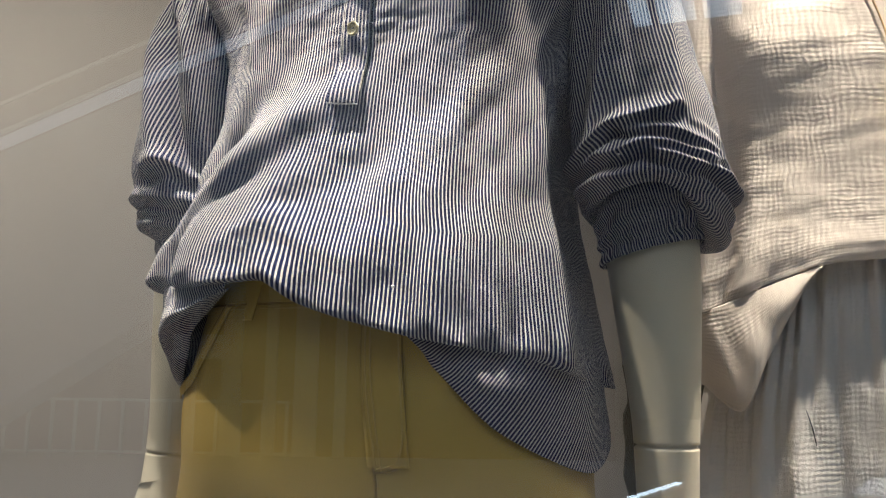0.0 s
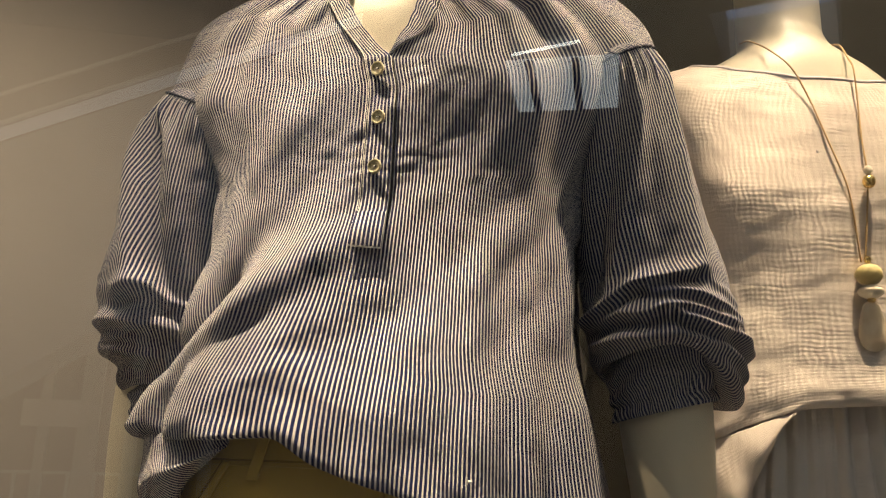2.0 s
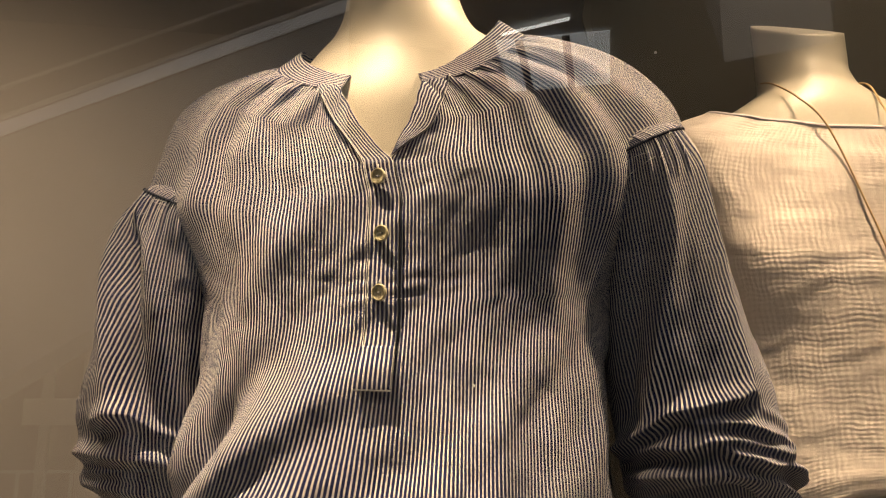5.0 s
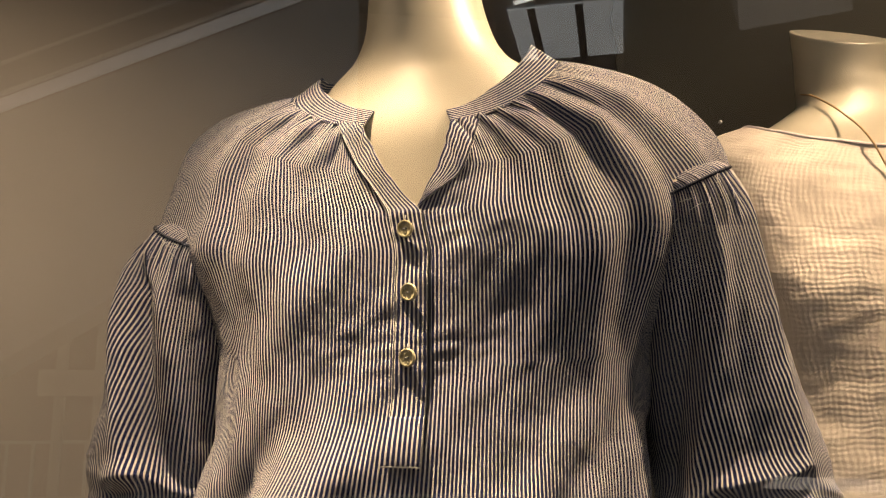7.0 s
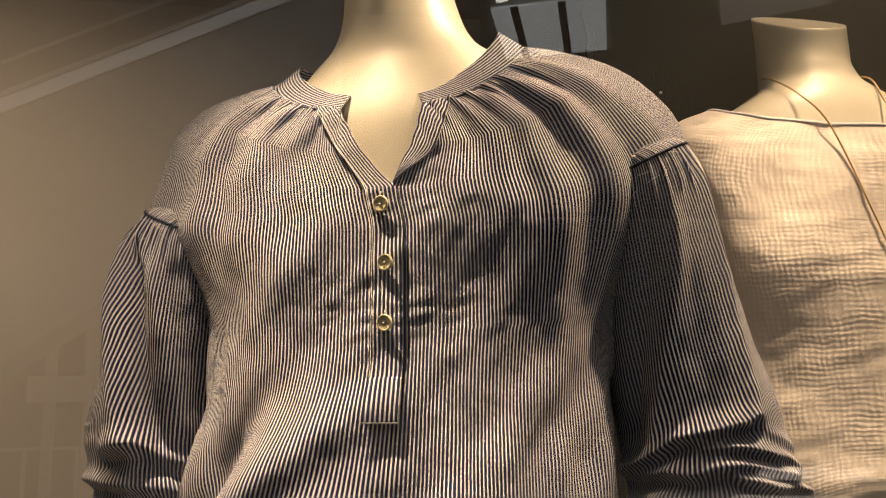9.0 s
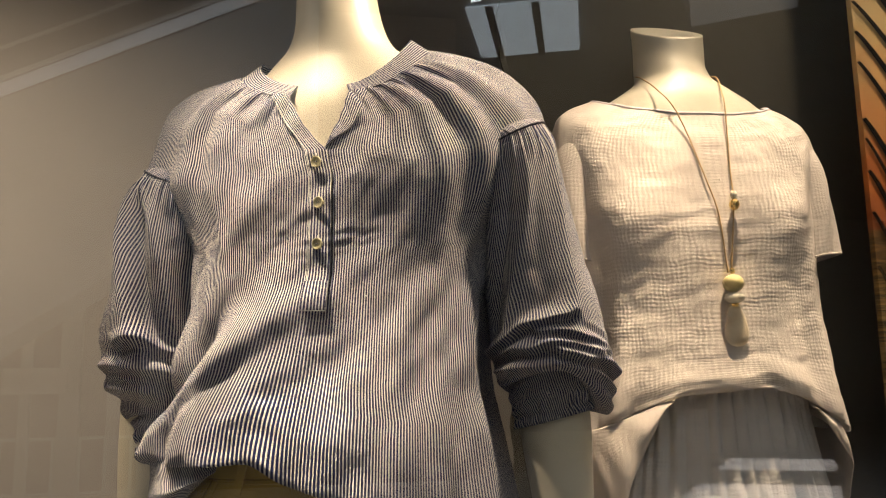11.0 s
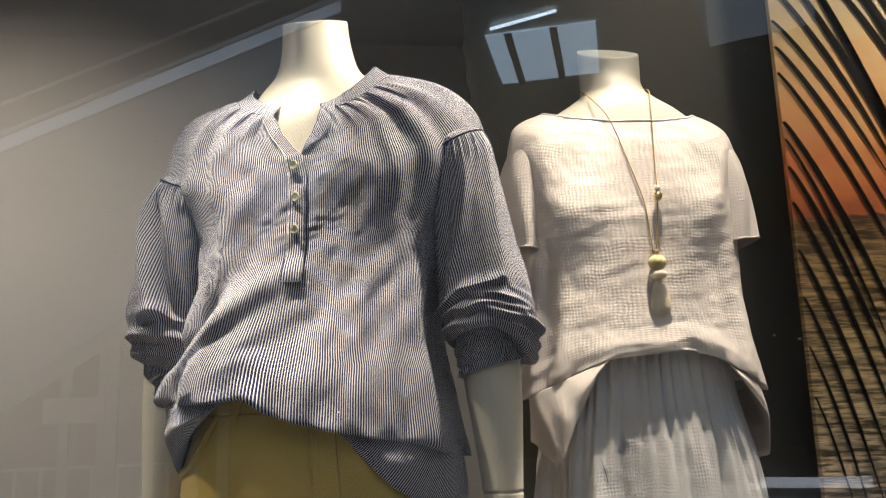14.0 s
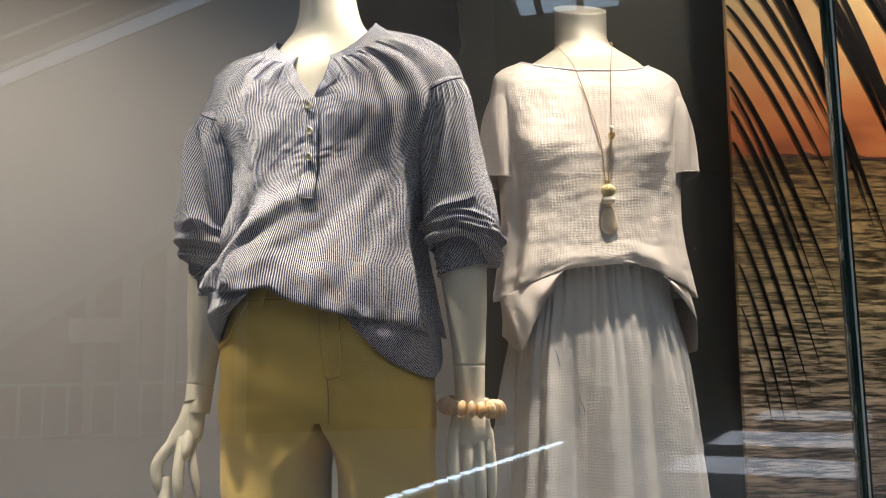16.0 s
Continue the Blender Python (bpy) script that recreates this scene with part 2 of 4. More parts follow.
def smooth_curve(xs, ys):
    """Monotone cubic through a few stations; returns a function for arrays."""
    xs, ys = np.array(xs, float), np.array(ys, float)
    h = np.diff(xs)
    d = np.diff(ys) / h
    m = np.zeros(len(xs))
    m[0], m[-1] = d[0], d[-1]
    for i in range(1, len(xs) - 1):
        m[i] = 0 if d[i - 1] * d[i] <= 0 else 2 * d[i - 1] * d[i] / (d[i - 1] + d[i])

    def f(x):
        x = np.clip(x, xs[0], xs[-1])
        i = np.clip(np.searchsorted(xs, x, side="right") - 1, 0, len(xs) - 2)
        t = (x - xs[i]) / h[i]
        return (ys[i] * (1 + 2 * t) * (1 - t) ** 2 + ys[i + 1] * t * t * (3 - 2 * t) + h[i] * (m[i] * t * (1 - t) ** 2 + m[i + 1] * t * t * (t - 1)))
    return f


def stations(*rows):
    """Columns of a table of stations as smooth functions of its first column."""
    cols = list(zip(*rows))
    return [smooth_curve(cols[0], c) for c in cols[1:]]


def bell(x, c, w):
    return np.exp(-((x - c) / w) ** 2)


def step(x, a, b):
    t = np.clip((x - a) / (b - a), 0, 1)
    return t * t * (3 - 2 * t)


def crumple(x, y, seed, amp, lo, hi, n=20):
    """Uneven cloth: waves of random heading, between two lengths in metres."""
    g = random.Random(seed)
    out = np.zeros(np.broadcast(x, y).shape)
    for _ in range(n):
        wl = lo * (hi / lo) ** g.random()
        a = g.uniform(0, math.pi)
        out = out + (wl / hi) ** 0.7 * np.sin(2 * math.pi * (np.cos(a) * x + np.sin(a) * y) / wl + g.uniform(0, 6.3) + 1.5 * np.sin(9 * x + 11 * y + g.uniform(0, 6.3)))
    return amp * out / math.sqrt(n)


def tube_data(points, radii, n=16, caps=True, flat=1.0):
    """A round tube along points, tapered by radii."""
    pts = [Vector(p) for p in points]
    verts, faces = [], []
    side = None
    for k, p in enumerate(pts):
        d = (pts[min(k + 1, len(pts) - 1)] - pts[max(k - 1, 0)]).normalized()
        if side is None:
            side = d.orthogonal().normalized()
        side = (side - d * side.dot(d)).normalized()
        up = d.cross(side)
        for i in range(n):
            a = 2 * math.pi * i / n
            verts.append(p + float(radii[k]) * (math.cos(a) * side + (flat[k] if hasattr(flat, '__len__') else flat) * math.sin(a) * up))
    faces = grid_faces(len(pts), n, True)
    if caps:
        faces += [tuple(range(n)), tuple(reversed(range((len(pts) - 1) * n, len(pts) * n)))]
    return verts, faces


def join(*shells):
    verts, faces = [], []
    for v, f in shells:
        b = len(verts)
        verts += list(v)
        faces += [tuple(b + i for i in q) for q in f]
    return verts, faces


def tube(name, points, radii, mat, parent=None, label="", n=12):
    if not hasattr(radii, "__len__"):
        radii = [radii] * len(points)
    return mesh_of(name, *tube_data(points, radii, n), mat, parent, label)


def spline(points, n):
    """Points along a smooth curve through a few places."""
    p = np.array(points, float)
    t = np.linspace(0, 1, len(p))
    s = np.linspace(0, 1, n)
    return np.stack([smooth_curve(t, p[:, k])(s) for k in range(3)], -1)


def box(name, lo, hi, mat, parent=None, label="", bevel=0.0):
    bm = bmesh.new()
    bmesh.ops.create_cube(bm, size=1)
    lo, hi = Vector(lo), Vector(hi)
    for v in bm.verts:
        v.co = Vector([lo[k] + (v.co[k] + 0.5) * (hi[k] - lo[k]) for k in range(3)])
    if bevel:
        bmesh.ops.bevel(bm, geom=bm.edges[:], offset=bevel, segments=2, affect="EDGES", profile=0.5)
    me = bpy.data.meshes.new(name)
    bm.to_mesh(me)
    bm.free()
    me.materials.append(mat)
    ob = new(name, me)
    ob.parent = parent
    if label:
        ob["label"] = label
    return ob


def thing(name, m, label, category, group=""):
    ob = new(name)
    ob.empty_display_size = 0.05
    ob.matrix_world = m
    return tagged(ob, label, category, group)


def structure(ob, label, category="wall"):
    return tagged(ob, label, category, "", "structure")


# ---- the window display: shell ----
FLOOR_Z, GLASS_Y = 0.5, 0.50
structure(box("floor", (-2.2, GLASS_Y + 0.02, 0.0), (2.6, 1.85, FLOOR_Z), PLATFORM), "pale painted raised display platform", "floor")
structure(box("wall_back", (-2.2, 1.85, FLOOR_Z), (2.6, 1.97, 3.05), WALL), "warm grey painted back wall of the display")
structure(box("wall_left", (-2.32, GLASS_Y + 0.02, 0.0), (-2.2, 1.97, 3.05), WALL), "warm grey painted side wall of the display")
structure(box("wall_right", (2.6, GLASS_Y + 0.02, 0.0), (2.72, 1.97, 3.05), WALL), "warm grey painted side wall of the display")
structure(box("ceiling", (-2.32, GLASS_Y + 0.02, 3.05), (2.72, 1.97, 3.17), WALL), "grey display ceiling with spotlights", "ceiling")
# housings for the unseen spotlights, added at the lamps' places
for eye, aim, watts, cone in SPOTS:
    d = (Vector(aim) - Vector(eye)).normalized()
    e = Vector(eye)
    lampbody = thing("spotlight", Matrix.Translation(e - d * 0.05), "unseen dark metal display spotlight, added under the ceiling", "spotlight", "display spotlights")
    tube("housing", [-d * 0.07, -d * 0.02, d * 0.045], [0.028, 0.034, 0.036], STEEL, lampbody)
    tube("stem", [-d * 0.05, Vector((0, 0, 3.05)) - Vector((0, 0, (e - d * 0.05).z))], 0.008, STEEL, lampbody)

# torn-edged paper panel that hangs behind the second mannequin
rng = random.Random(4)
zs = np.linspace(0.52, 3.04, 160)
edge = [0.242 + 0.003 * math.sin(z * 37) + 0.0025 * math.sin(z * 91 + 1) + rng.uniform(-0.0012, 0.0012) for z in zs]
pv, pf = [], []
for x, z in zip(edge, zs):
    pv += [(x, 1.128 + 0.004 * math.sin(z * 23), z), (x + 0.012, 1.130, z), (2.55, 1.130, z), (2.55, 1.136, z), (x, 1.134 + 0.004 * math.sin(z * 23), z)]
pf = grid_faces(len(zs), 5, True)
panel = mesh_of("hanging_panel", pv, pf, PANEL, smooth=False)
tagged(panel, "dark taupe paper panel with a rough torn edge", "panel")

# sunset poster
PX, PY, HORIZON = 0.825, 1.0, 1.792
poster = thing("poster", pose(PX, PY, HORIZON, 0, 0.9, 0), "large printed sunset sea poster framed by palm fronds", "poster")
box("print", (0, 0, 0.52 - HORIZON), (1.7, 0.012, 3.0 - HORIZON), SUNSET, poster, "orange dusk sky over rippled sea")
iv, ifc = [], []
for k in range(40):
    x = 0.10 + k * 0.012
    hgt = 0.004 + 0.010 * abs(math.sin(k * 0.31)) * (0.6 + 0.4 * math.sin(k * 1.3))
    iv += [(x, -0.0012, 0.0), (x, -0.0012, hgt)]
for k in range(39):
    ifc.append((2 * k, 2 * k + 2, 2 * k + 3, 2 * k + 1))
mesh_of("far_islands", iv, ifc, simple("printed_island", (0.09, 0.035, 0.02), (0.13, 0.05, 0.03), 0.4), poster, smooth=False)


def frond(x0, z0, x1, z1, sag, width):
    """One printed palm leaflet: a long tapered blade that droops to the right."""
    v, f = [], []
    n = 26
    for k in range(n + 1):
        t = k / n
        x = x0 + (x1 - x0) * t + sag * math.sin(math.pi * t) * 0.30
        z = z0 + (z1 - z0) * (t ** 1.12) + sag * math.sin(math.pi * t) * 0.30
        w = width * (0.55 + 0.9 * math.sin(math.pi * min(t * 0.9 + 0.12, 1))) * (1 - t ** 3)
        dx, dz = (z0 - z1), (x1 - x0)
        l = math.hypot(dx, dz)
        v += [(x - w * dx / l, -0.002, z - w * dz / l), (x + w * dx / l, -0.002, z + w * dz / l)]
    for k in range(n):
        f.append((2 * k, 2 * k + 1, 2 * k + 3, 2 * k + 2))
    mesh_of("printed_frond", v, f, PALMBLACK, poster, smooth=False)


for z0, dx, dz, w in ((.40, .25, -.40, .0075), (.345, .25, -.44, .0085), (.29, .26, -.50, .0075), (.19, .24, -.54, .0095), (.155, .20, -.52, .006), (.10, .21, -.55, .0085), (.03, .19, -.54, .0075), (-.06, .16, -.50, .007), (-.15, .13, -.46, .006), (-.24, .10, -.40, .005), (-.33, .07, -.32, .004)):
    frond(0.002, z0, dx, z0 + dz, 0.022, w * 0.5)
for k in range(34):
    frond(0.012 + 0.030 * k, 0.47 + 0.03 * (k % 3), 0.27 + 0.032 * k + 0.02 * (k % 2), 0.0 - 0.10 * (k % 4), 0.026 + 0.006 * (k % 3), 0.0046 + 0.0012 * (k % 3))


# ---- glass front ----
def pane(name, x0, x1):
    ob = structure(box(name, (x0, GLASS_Y, 0.42), (x1, GLASS_Y + 0.004, 3.05), GLASS), "clear shop window pane with reflections", "window")
    ob.visible_shadow = False
    return ob


JOINT = 0.752
pane("window_1", -2.2, JOINT - 0.009)
pane("window_2", JOINT + 0.009, 2.6)
joint = structure(box("window_joint", (JOINT - 0.008, GLASS_Y - 0.008, 0.42), (JOINT + 0.008, GLASS_Y + 0.012, 3.05), EDGE, bevel=0.003), "dark green polished glass edge between panes", "window joint")
# highlight along the polished edge, laid on as a thin pale strip
box("edge_highlight", (JOINT - 0.0015, GLASS_Y - 0.0105, 0.42), (JOINT + 0.0015, GLASS_Y - 0.0085, 3.05), EDGE_GLINT, joint)
structure(box("window_sill", (-2.32, GLASS_Y - 0.06, 0.0), (2.72, GLASS_Y + 0.02, 0.42), WHITE_METAL, bevel=0.004), "white metal sill under the shop window", "sill")
structure(box("window_head", (-2.32, GLASS_Y - 0.06, 3.05), (2.72, GLASS_Y + 0.02, 3.6), MALL_WALL), "plaster fascia above the shop window", "fascia")


# ---- the first mannequin ----
M1 = pose(-0.04, 0.81, 0, 0, 0, -15)
CLOTH = 1.20   # girth of the blouse, metres


def loft(rows, n=48, caps=True):
    """Rings (z, a, front, back, cx, cy, tilt) as one closed skin."""
    v = []
    for z, a, bf, bb, cx, cy, tilt in rows:
        for i in range(n):
            th = 2 * math.pi * i / n
            s, c = math.sin(th), math.cos(th)
            v.append((cx + a * s, cy - (bf if c > 0 else bb) * c, z + tilt * a * s))
    f = grid_faces(len(rows), n, True)
    if caps:
        f += [tuple(range(n)), tuple(reversed(range((len(rows) - 1) * n, len(rows) * n)))]
    return v, f


def dense(rows, n):
    cols = stations(*[(k, *r) for k, r in enumerate(rows)])
    t = np.linspace(0, len(rows) - 1, n)
    return list(zip(*[c(t) for c in cols]))


def hand(wrist, down, fingers, thumb, flip=1):
    """A mannequin's hand: a flat palm with four fingers and a thumb, each finger by root and tip."""
    shells = []
    w, d = Vector(wrist), Vector(down)
    pts = [w + d * (0.1 * k) for k in range(11)]
    verts, faces = [], []
    wide = smooth_curve([0, .3, .65, .9, 1], [.0235, .0240, .032, .033, .022])
    deep = smooth_curve([0, .3, .65, .9, 1], [.0235, .021, .019, .016, .010])
    for k, p in enumerate(pts):
        t = k / 10
        for i in range(24):
            a = 2 * math.pi * i / 24
            verts.append((p.x + float(wide(t)) * math.cos(a), p.y + float(deep(t)) * math.sin(a), p.z + 0.004 * math.cos(a) * flip))
    faces = [tuple(reversed(q)) for q in grid_faces(11, 24, True)] + [tuple(range(24)), tuple(range(240, 264))]
    shells.append((verts, faces))
    for root, mid, tip, r in fingers + [thumb]:
        up = Vector(root) + (Vector(root) - Vector(mid)) * 0.45
        p = spline([up, root, mid, tip], 16)
        rad = [r * q for q in (.55, .85, 1, 1.04, 1.05, 1.02, 1, .97, .95, .94, .95, .94, .90, .80, .58, .2)]
        shells.append(tube_data(p, rad, 14))
    return shells


def legs(cx, cy):
    out = []
    for s in (-1, 1):
        out.append(loft(dense([(1.34, .075, .085, .085, cx + s * .085, cy, 0), (1.0, .06, .065, .065, cx + s * .09, cy + .02, 0), (0.72, .045, .05, .055, cx + s * .09, cy + .03, 0), (0.58, .033, .04, .04, cx + s * .09, cy + .03, 0), (0.52, .038, .12, .05, cx + s * .095, cy + .03, 0), (0.50, .04, .13, .05, cx + s * .095, cy + .03, 0)], 30), 24))
    return out


neck1 = loft(dense([(2.082, .0515, .056, .056, -.024, .035, -.02), (2.04, .054, .057, .057, -.020, .03, 0), (2.0, .060, .060, .060, -.015, .022, 0), (1.972, .072, .062, .066, -.012, .016, 0.02), (1.952, .092, .064, .070, -.010, .012, 0.04), (1.925, .114, .072, .074, -.008, .008, 0.05), (1.87, .150, .084, .084, -.005, .002, 0), (1.80, .155, .086, .10, 0, 0, 0), (1.70, .145, .095, .10, 0, -.005, 0), (1.56, .125, .095, .09, 0, -.02, 0), (1.42, .165, .105, .11, 0, -.035, 0), (1.30, .165, .10, .11, 0, -.04, 0)], 60))


def slant_cut(shell, low, top, y0, slope):
    """The flat cut of a neck, leaning down towards the front."""
    verts, faces = shell
    return [(x, y, z + slope * (y - y0) * max(0.0, (z - low) / (top - low))) for x, y, z in verts], faces


neck1 = slant_cut(neck1, 2.03, 2.082, .035, .42)


def arm(points, radii, gap):
    """An upper and lower arm whose wrist joint shows as a fine groove at the share gap of its length."""
    p = spline(points, 180)
    r = smooth_curve(np.linspace(0, 1, len(radii)), radii)(np.linspace(0, 1, 180))
    k = int(gap * 180)
    r[k] *= 0.88
    return tube_data(p, list(r), 28)


armR = arm([(.185, .0, 1.84), (.215, -.005, 1.68), (.236, -.025, 1.52), (.244, -.03, 1.36), (.244, -.03, 1.285)], [.050, .044, .0405, .0275, .0245], 0.775)
armL = arm([(-.205, .02, 1.82), (-.24, .03, 1.66), (-.252, .035, 1.50), (-.262, .03, 1.34), (-.268, .025, 1.27)], [.050, .044, .040, .0255, .0235], 0.80)
handR = hand((.244, -.03, 1.31), (.004, -.012, -.095), [((.243, -.045, 1.225), (.243, -.058, 1.16), (.246, -.054, 1.085), .0108), ((.260, -.044, 1.225), (.262, -.056, 1.16), (.262, -.052, 1.085), .0105), ((.275, -.040, 1.225), (.280, -.048, 1.175), (.279, -.046, 1.115), .0092), ((.226, -.052, 1.128), (.238, -.060, 1.120), (.252, -.058, 1.116), .0085)], ((.226, -.044, 1.265), (.216, -.056, 1.205), (.220, -.058, 1.128), .0118))
handL = hand((-.267, .026, 1.295), (-.026, -.012, -.092), [((-.308, .012, 1.215), (-.330, -.002, 1.175), (-.322, -.006, 1.125), .0115), ((-.318, .006, 1.145), (-.312, -.004, 1.115), (-.300, .0, 1.095), .0105), ((-.285, .006, 1.215), (-.286, -.008, 1.165), (-.282, -.010, 1.112), .0108), ((-.272, .016, 1.215), (-.262, .006, 1.165), (-.252, .006, 1.118), .0085)], ((-.276, .014, 1.245), (-.274, .002, 1.215), (-.276, -.004, 1.185), .0115))
man1 = mesh_of("mannequin", *join(neck1, armR, armL, *handR, *handL, *legs(0.0, -0.04)), SKIN)
man1.matrix_world = M1
tagged(man1, "cream headless mannequin wearing striped blouse and ochre trousers", "mannequin", "display mannequins")

# ---- the striped blouse ----
blouse = thing("striped_blouse", M1, "navy and white striped cotton popover blouse, half tucked", "blouse")
# widths and depths down the cloth, then its heights at the front, sides and back
(B_aL, B_aR, B_bf, B_bb, B_cx, B_cy) = stations(
    (0.00, .112, .124, .092, .085, -.020, .005),
    (0.05, .135, .143, .100, .098, -.016, .004),
    (0.13, .181, .182, .108, .115, -.010, .002),
    (0.20, .226, .215, .114, .125, -.005, .0),
    (0.26, .248, .238, .118, .130, .0, .0),
    (0.285, .254, .242, .119, .130, .0, .0),
    (0.33, .236, .226, .120, .130, .0, .0),
    (0.38, .206, .198, .121, .130, .0, .0),
    (0.44, .186, .172, .122, .130, .0, -.002),
    (0.58, .180, .164, .128, .130, .0, -.006),
    (0.72, .186, .165, .140, .135, .0, -.014),
    (0.84, .200, .186, .150, .140, .0, -.022),
    (0.91, .206, .199, .152, .140, .0, -.026),
    (0.95, .203, .200, .150, .138, .0, -.028),
    (0.975, .194, .180, .142, .132, .0, -.028),
    (1.00, .172, .165, .122, .125, .0, -.030))
(B_zf, B_zL, B_zR, B_zb) = stations(
    (0.00, 1.882, 1.943, 1.966, 1.966),
    (0.05, 1.868, 1.939, 1.961, 1.960),
    (0.13, 1.835, 1.929, 1.946, 1.940),
    (0.20, 1.800, 1.900, 1.921, 1.900),
    (0.26, 1.772, 1.850, 1.878, 1.850),
    (0.285, 1.760, 1.826, 1.858, 1.828),
    (0.33, 1.740, 1.796, 1.812, 1.795),
    (0.38, 1.716, 1.756, 1.762, 1.756),
    (0.44, 1.690, 1.712, 1.712, 1.712),
    (0.58, 1.625, 1.630, 1.630, 1.630),
    (0.72, 1.555, 1.555, 1.555, 1.555),
    (0.84, 1.495, 1.495, 1.495, 1.495),
    (0.91, 1.458, 1.458, 1.458, 1.458),
    (0.95, 1.447, 1.447, 1.447, 1.447),
    (0.975, 1.446, 1.446, 1.446, 1.446),
    (1.00, 1.462, 1.462, 1.462, 1.462))
FOLD_Z = smooth_curve([-.25, -.19, -.12, -.07, -.03, .055, .148, .2, .25], [1.465, 1.476, 1.477, 1.480, 1.460, 1.436, 1.418, 1.396, 1.385])


REF_A, REF_B = 0.175, 0.125
_t = np.linspace(0, math.pi, 2001)
_x, _y = REF_A * np.abs(np.sin(_t)) ** 0.86, -REF_B * np.sign(np.cos(_t)) * np.abs(np.cos(_t)) ** 0.80
_s = np.concatenate([[0], np.cumsum(np.hypot(np.diff(_x), np.diff(_y)))])
HALF = float(_s[-1])   # half the girth of the cloth


def turn_of(arc):
    """Angle round the body at a run of cloth from the centre front."""
    return np.sign(arc) * np.interp(np.abs(arc), _s, _t)


def slit(v):
    """Half the opening of the neck, in metres of cloth."""
    return 0.053 * np.clip(1 - v / 0.185, 0, 1) + 1e-5


def blouse_at(th, v, lift=0.0):
    """Place on the blouse at the angle th from the centre front (viewer's right positive), down the share v."""
    th, v = np.broadcast_arrays(np.asarray(th, float), np.asarray(v, float))
    s, c = np.sin(th), np.cos(th)
    p = 0.86
    sx = np.sign(s) * np.abs(s) ** p
    cx = np.sign(c) * np.abs(c) ** (0.80)
    right = 0.5 + 0.5 * np.tanh(s * 6)
    a = B_aL(v) * (1 - right) + B_aR(v) * right
    front = 0.5 + 0.5 * np.tanh(c * 5)
    b = B_bf(v) * front + B_bb(v) * (1 - front)
    deg = np.degrees(th)
    # folds, outward in metres
    d = np.zeros_like(th)
    g = np.exp(-(v / 0.085) ** 1.5)
    d += g * (0.0018 * np.sin(th * 57 + 2 * np.sin(th * 5)) + 0.0015 * np.sin(th * 97 + 1.0 + 3 * np.sin(th * 3)))
    for c0, amp, w, v0, v1, drift in ((34, .010, 2.4, .02, .50, 6), (42, -.013, 2.2, .03, .55, 7), (49, .014, 2.5, .02, .60, 9), (57, -.014, 2.4, .02, .55, 8), (65, .012, 2.7, .02, .48, 8), (75, -.006, 4, .03, .35, 5),
                                      (-24, .007, 2.6, .02, .26, 0), (-30, -.008, 2.6, .02, .30, -2), (-37, .009, 3.0, .02, .42, -4), (-46, -.011, 3.2, .02, .50, -6), (-55, .011, 3.4, .02, .55, -6), (-64, -.009, 3.4, .02, .45, -5), (22, -.004, 2.6, .02, .22, 0), (28, .004, 2.4, .02, .3, 2)):
        d += 0.42 * amp * bell(deg, c0 + drift * v / 0.5, w + 5 * v) * step(v, 0.0, v0 + 0.04) * (1 - step(v, 0.35 * v1, v1))
    d += 0.006 * bell(deg, 34, 18) * bell(v, .37, .13) + 0.007 * bell(deg, -32, 18) * bell(v, .36, .13)
    d += 0.007 * bell(deg, 36, 20) * bell(v, .27, .08) - 0.007 * bell(deg, 26, 15) * bell(v, .43, .09)
    d -= 0.007 * bell(deg, -22, 12) * bell(v, .49, .08)
    for c0, amp, w in ((16, .0035, 4), (40, -.005, 5), (-22, .004, 5), (47, .005, 5), (31, .004, 4), (-2, -.003, 5)):
        d += amp * bell(deg, c0 - 10 * v, w) * step(v, .50, .66) * (1 - step(v, .90, .97))
    # sweep from the placket down to the tucked side, with the hollow above it
    line = -8 - 52 * step(v, 0.48, 0.93)
    d += 0.017 * bell(deg, line, 11) * step(v, .46, .62) * (1 - step(v, .90, .96))
    d -= 0.020 * bell(deg, line - 24, 12) * step(v, .48, .66) * (1 - step(v, .86, .95))
    d += 0.016 * bell(deg, -72 + 6 * v, 11) * step(v, .5, .7) * (1 - step(v, .93, .98))
    d += 0.007 * bell(deg, 4 - 20 * v, 5) * bell(v, .74, .14) - 0.006 * bell(deg, 22 - 26 * v, 6) * bell(v, .70, .13)
    # upright ridge at the far side of the front, the side falls back behind it
    d += 0.016 * bell(deg, 58, 9) * step(v, .42, .6) * (1 - step(v, .92, .97)) - 0.018 * bell(deg, 82, 13) * step(v, .48, .7)
    d += 0.006 * bell(deg, 100, 7) * step(v, .5, .7)
    # slack under the buttons and soft unevenness
    d -= 0.006 * bell(deg, 15, 9) * bell(v, .33, .06) + 0.004 * bell(deg, -16, 7) * bell(v, .40, .05)
    d += 0.0022 * np.sin(deg * .16 + v * 9) * np.sin(v * 17 + deg * .05) + 0.0012 * np.sin(deg * .43 + v * 23) * np.sin(v * 31 - deg * .11)
    pk = bell(deg, 0, 22) * step(v, .10, .2) * (1 - step(v, .45, .55))
    d += 0.0006 * pk * np.sin(v * 150 + deg * .35 + 3 * np.sin(v * 31)) * np.sin(deg * .33 + 7 * v + 1)
    d += crumple(th * .17, v * .6, 5, .0011, .016, .075) * step(v, .03, .12)
    # gathers along the blousing fold
    d += 0.0022 * bell(v, .93, .05) * np.sin(deg * .55 + 1.5 * np.sin(deg * .13))
    b = b + d + lift
    soft = step(v, .02, .2) * (1 - step(v, .28, .66))
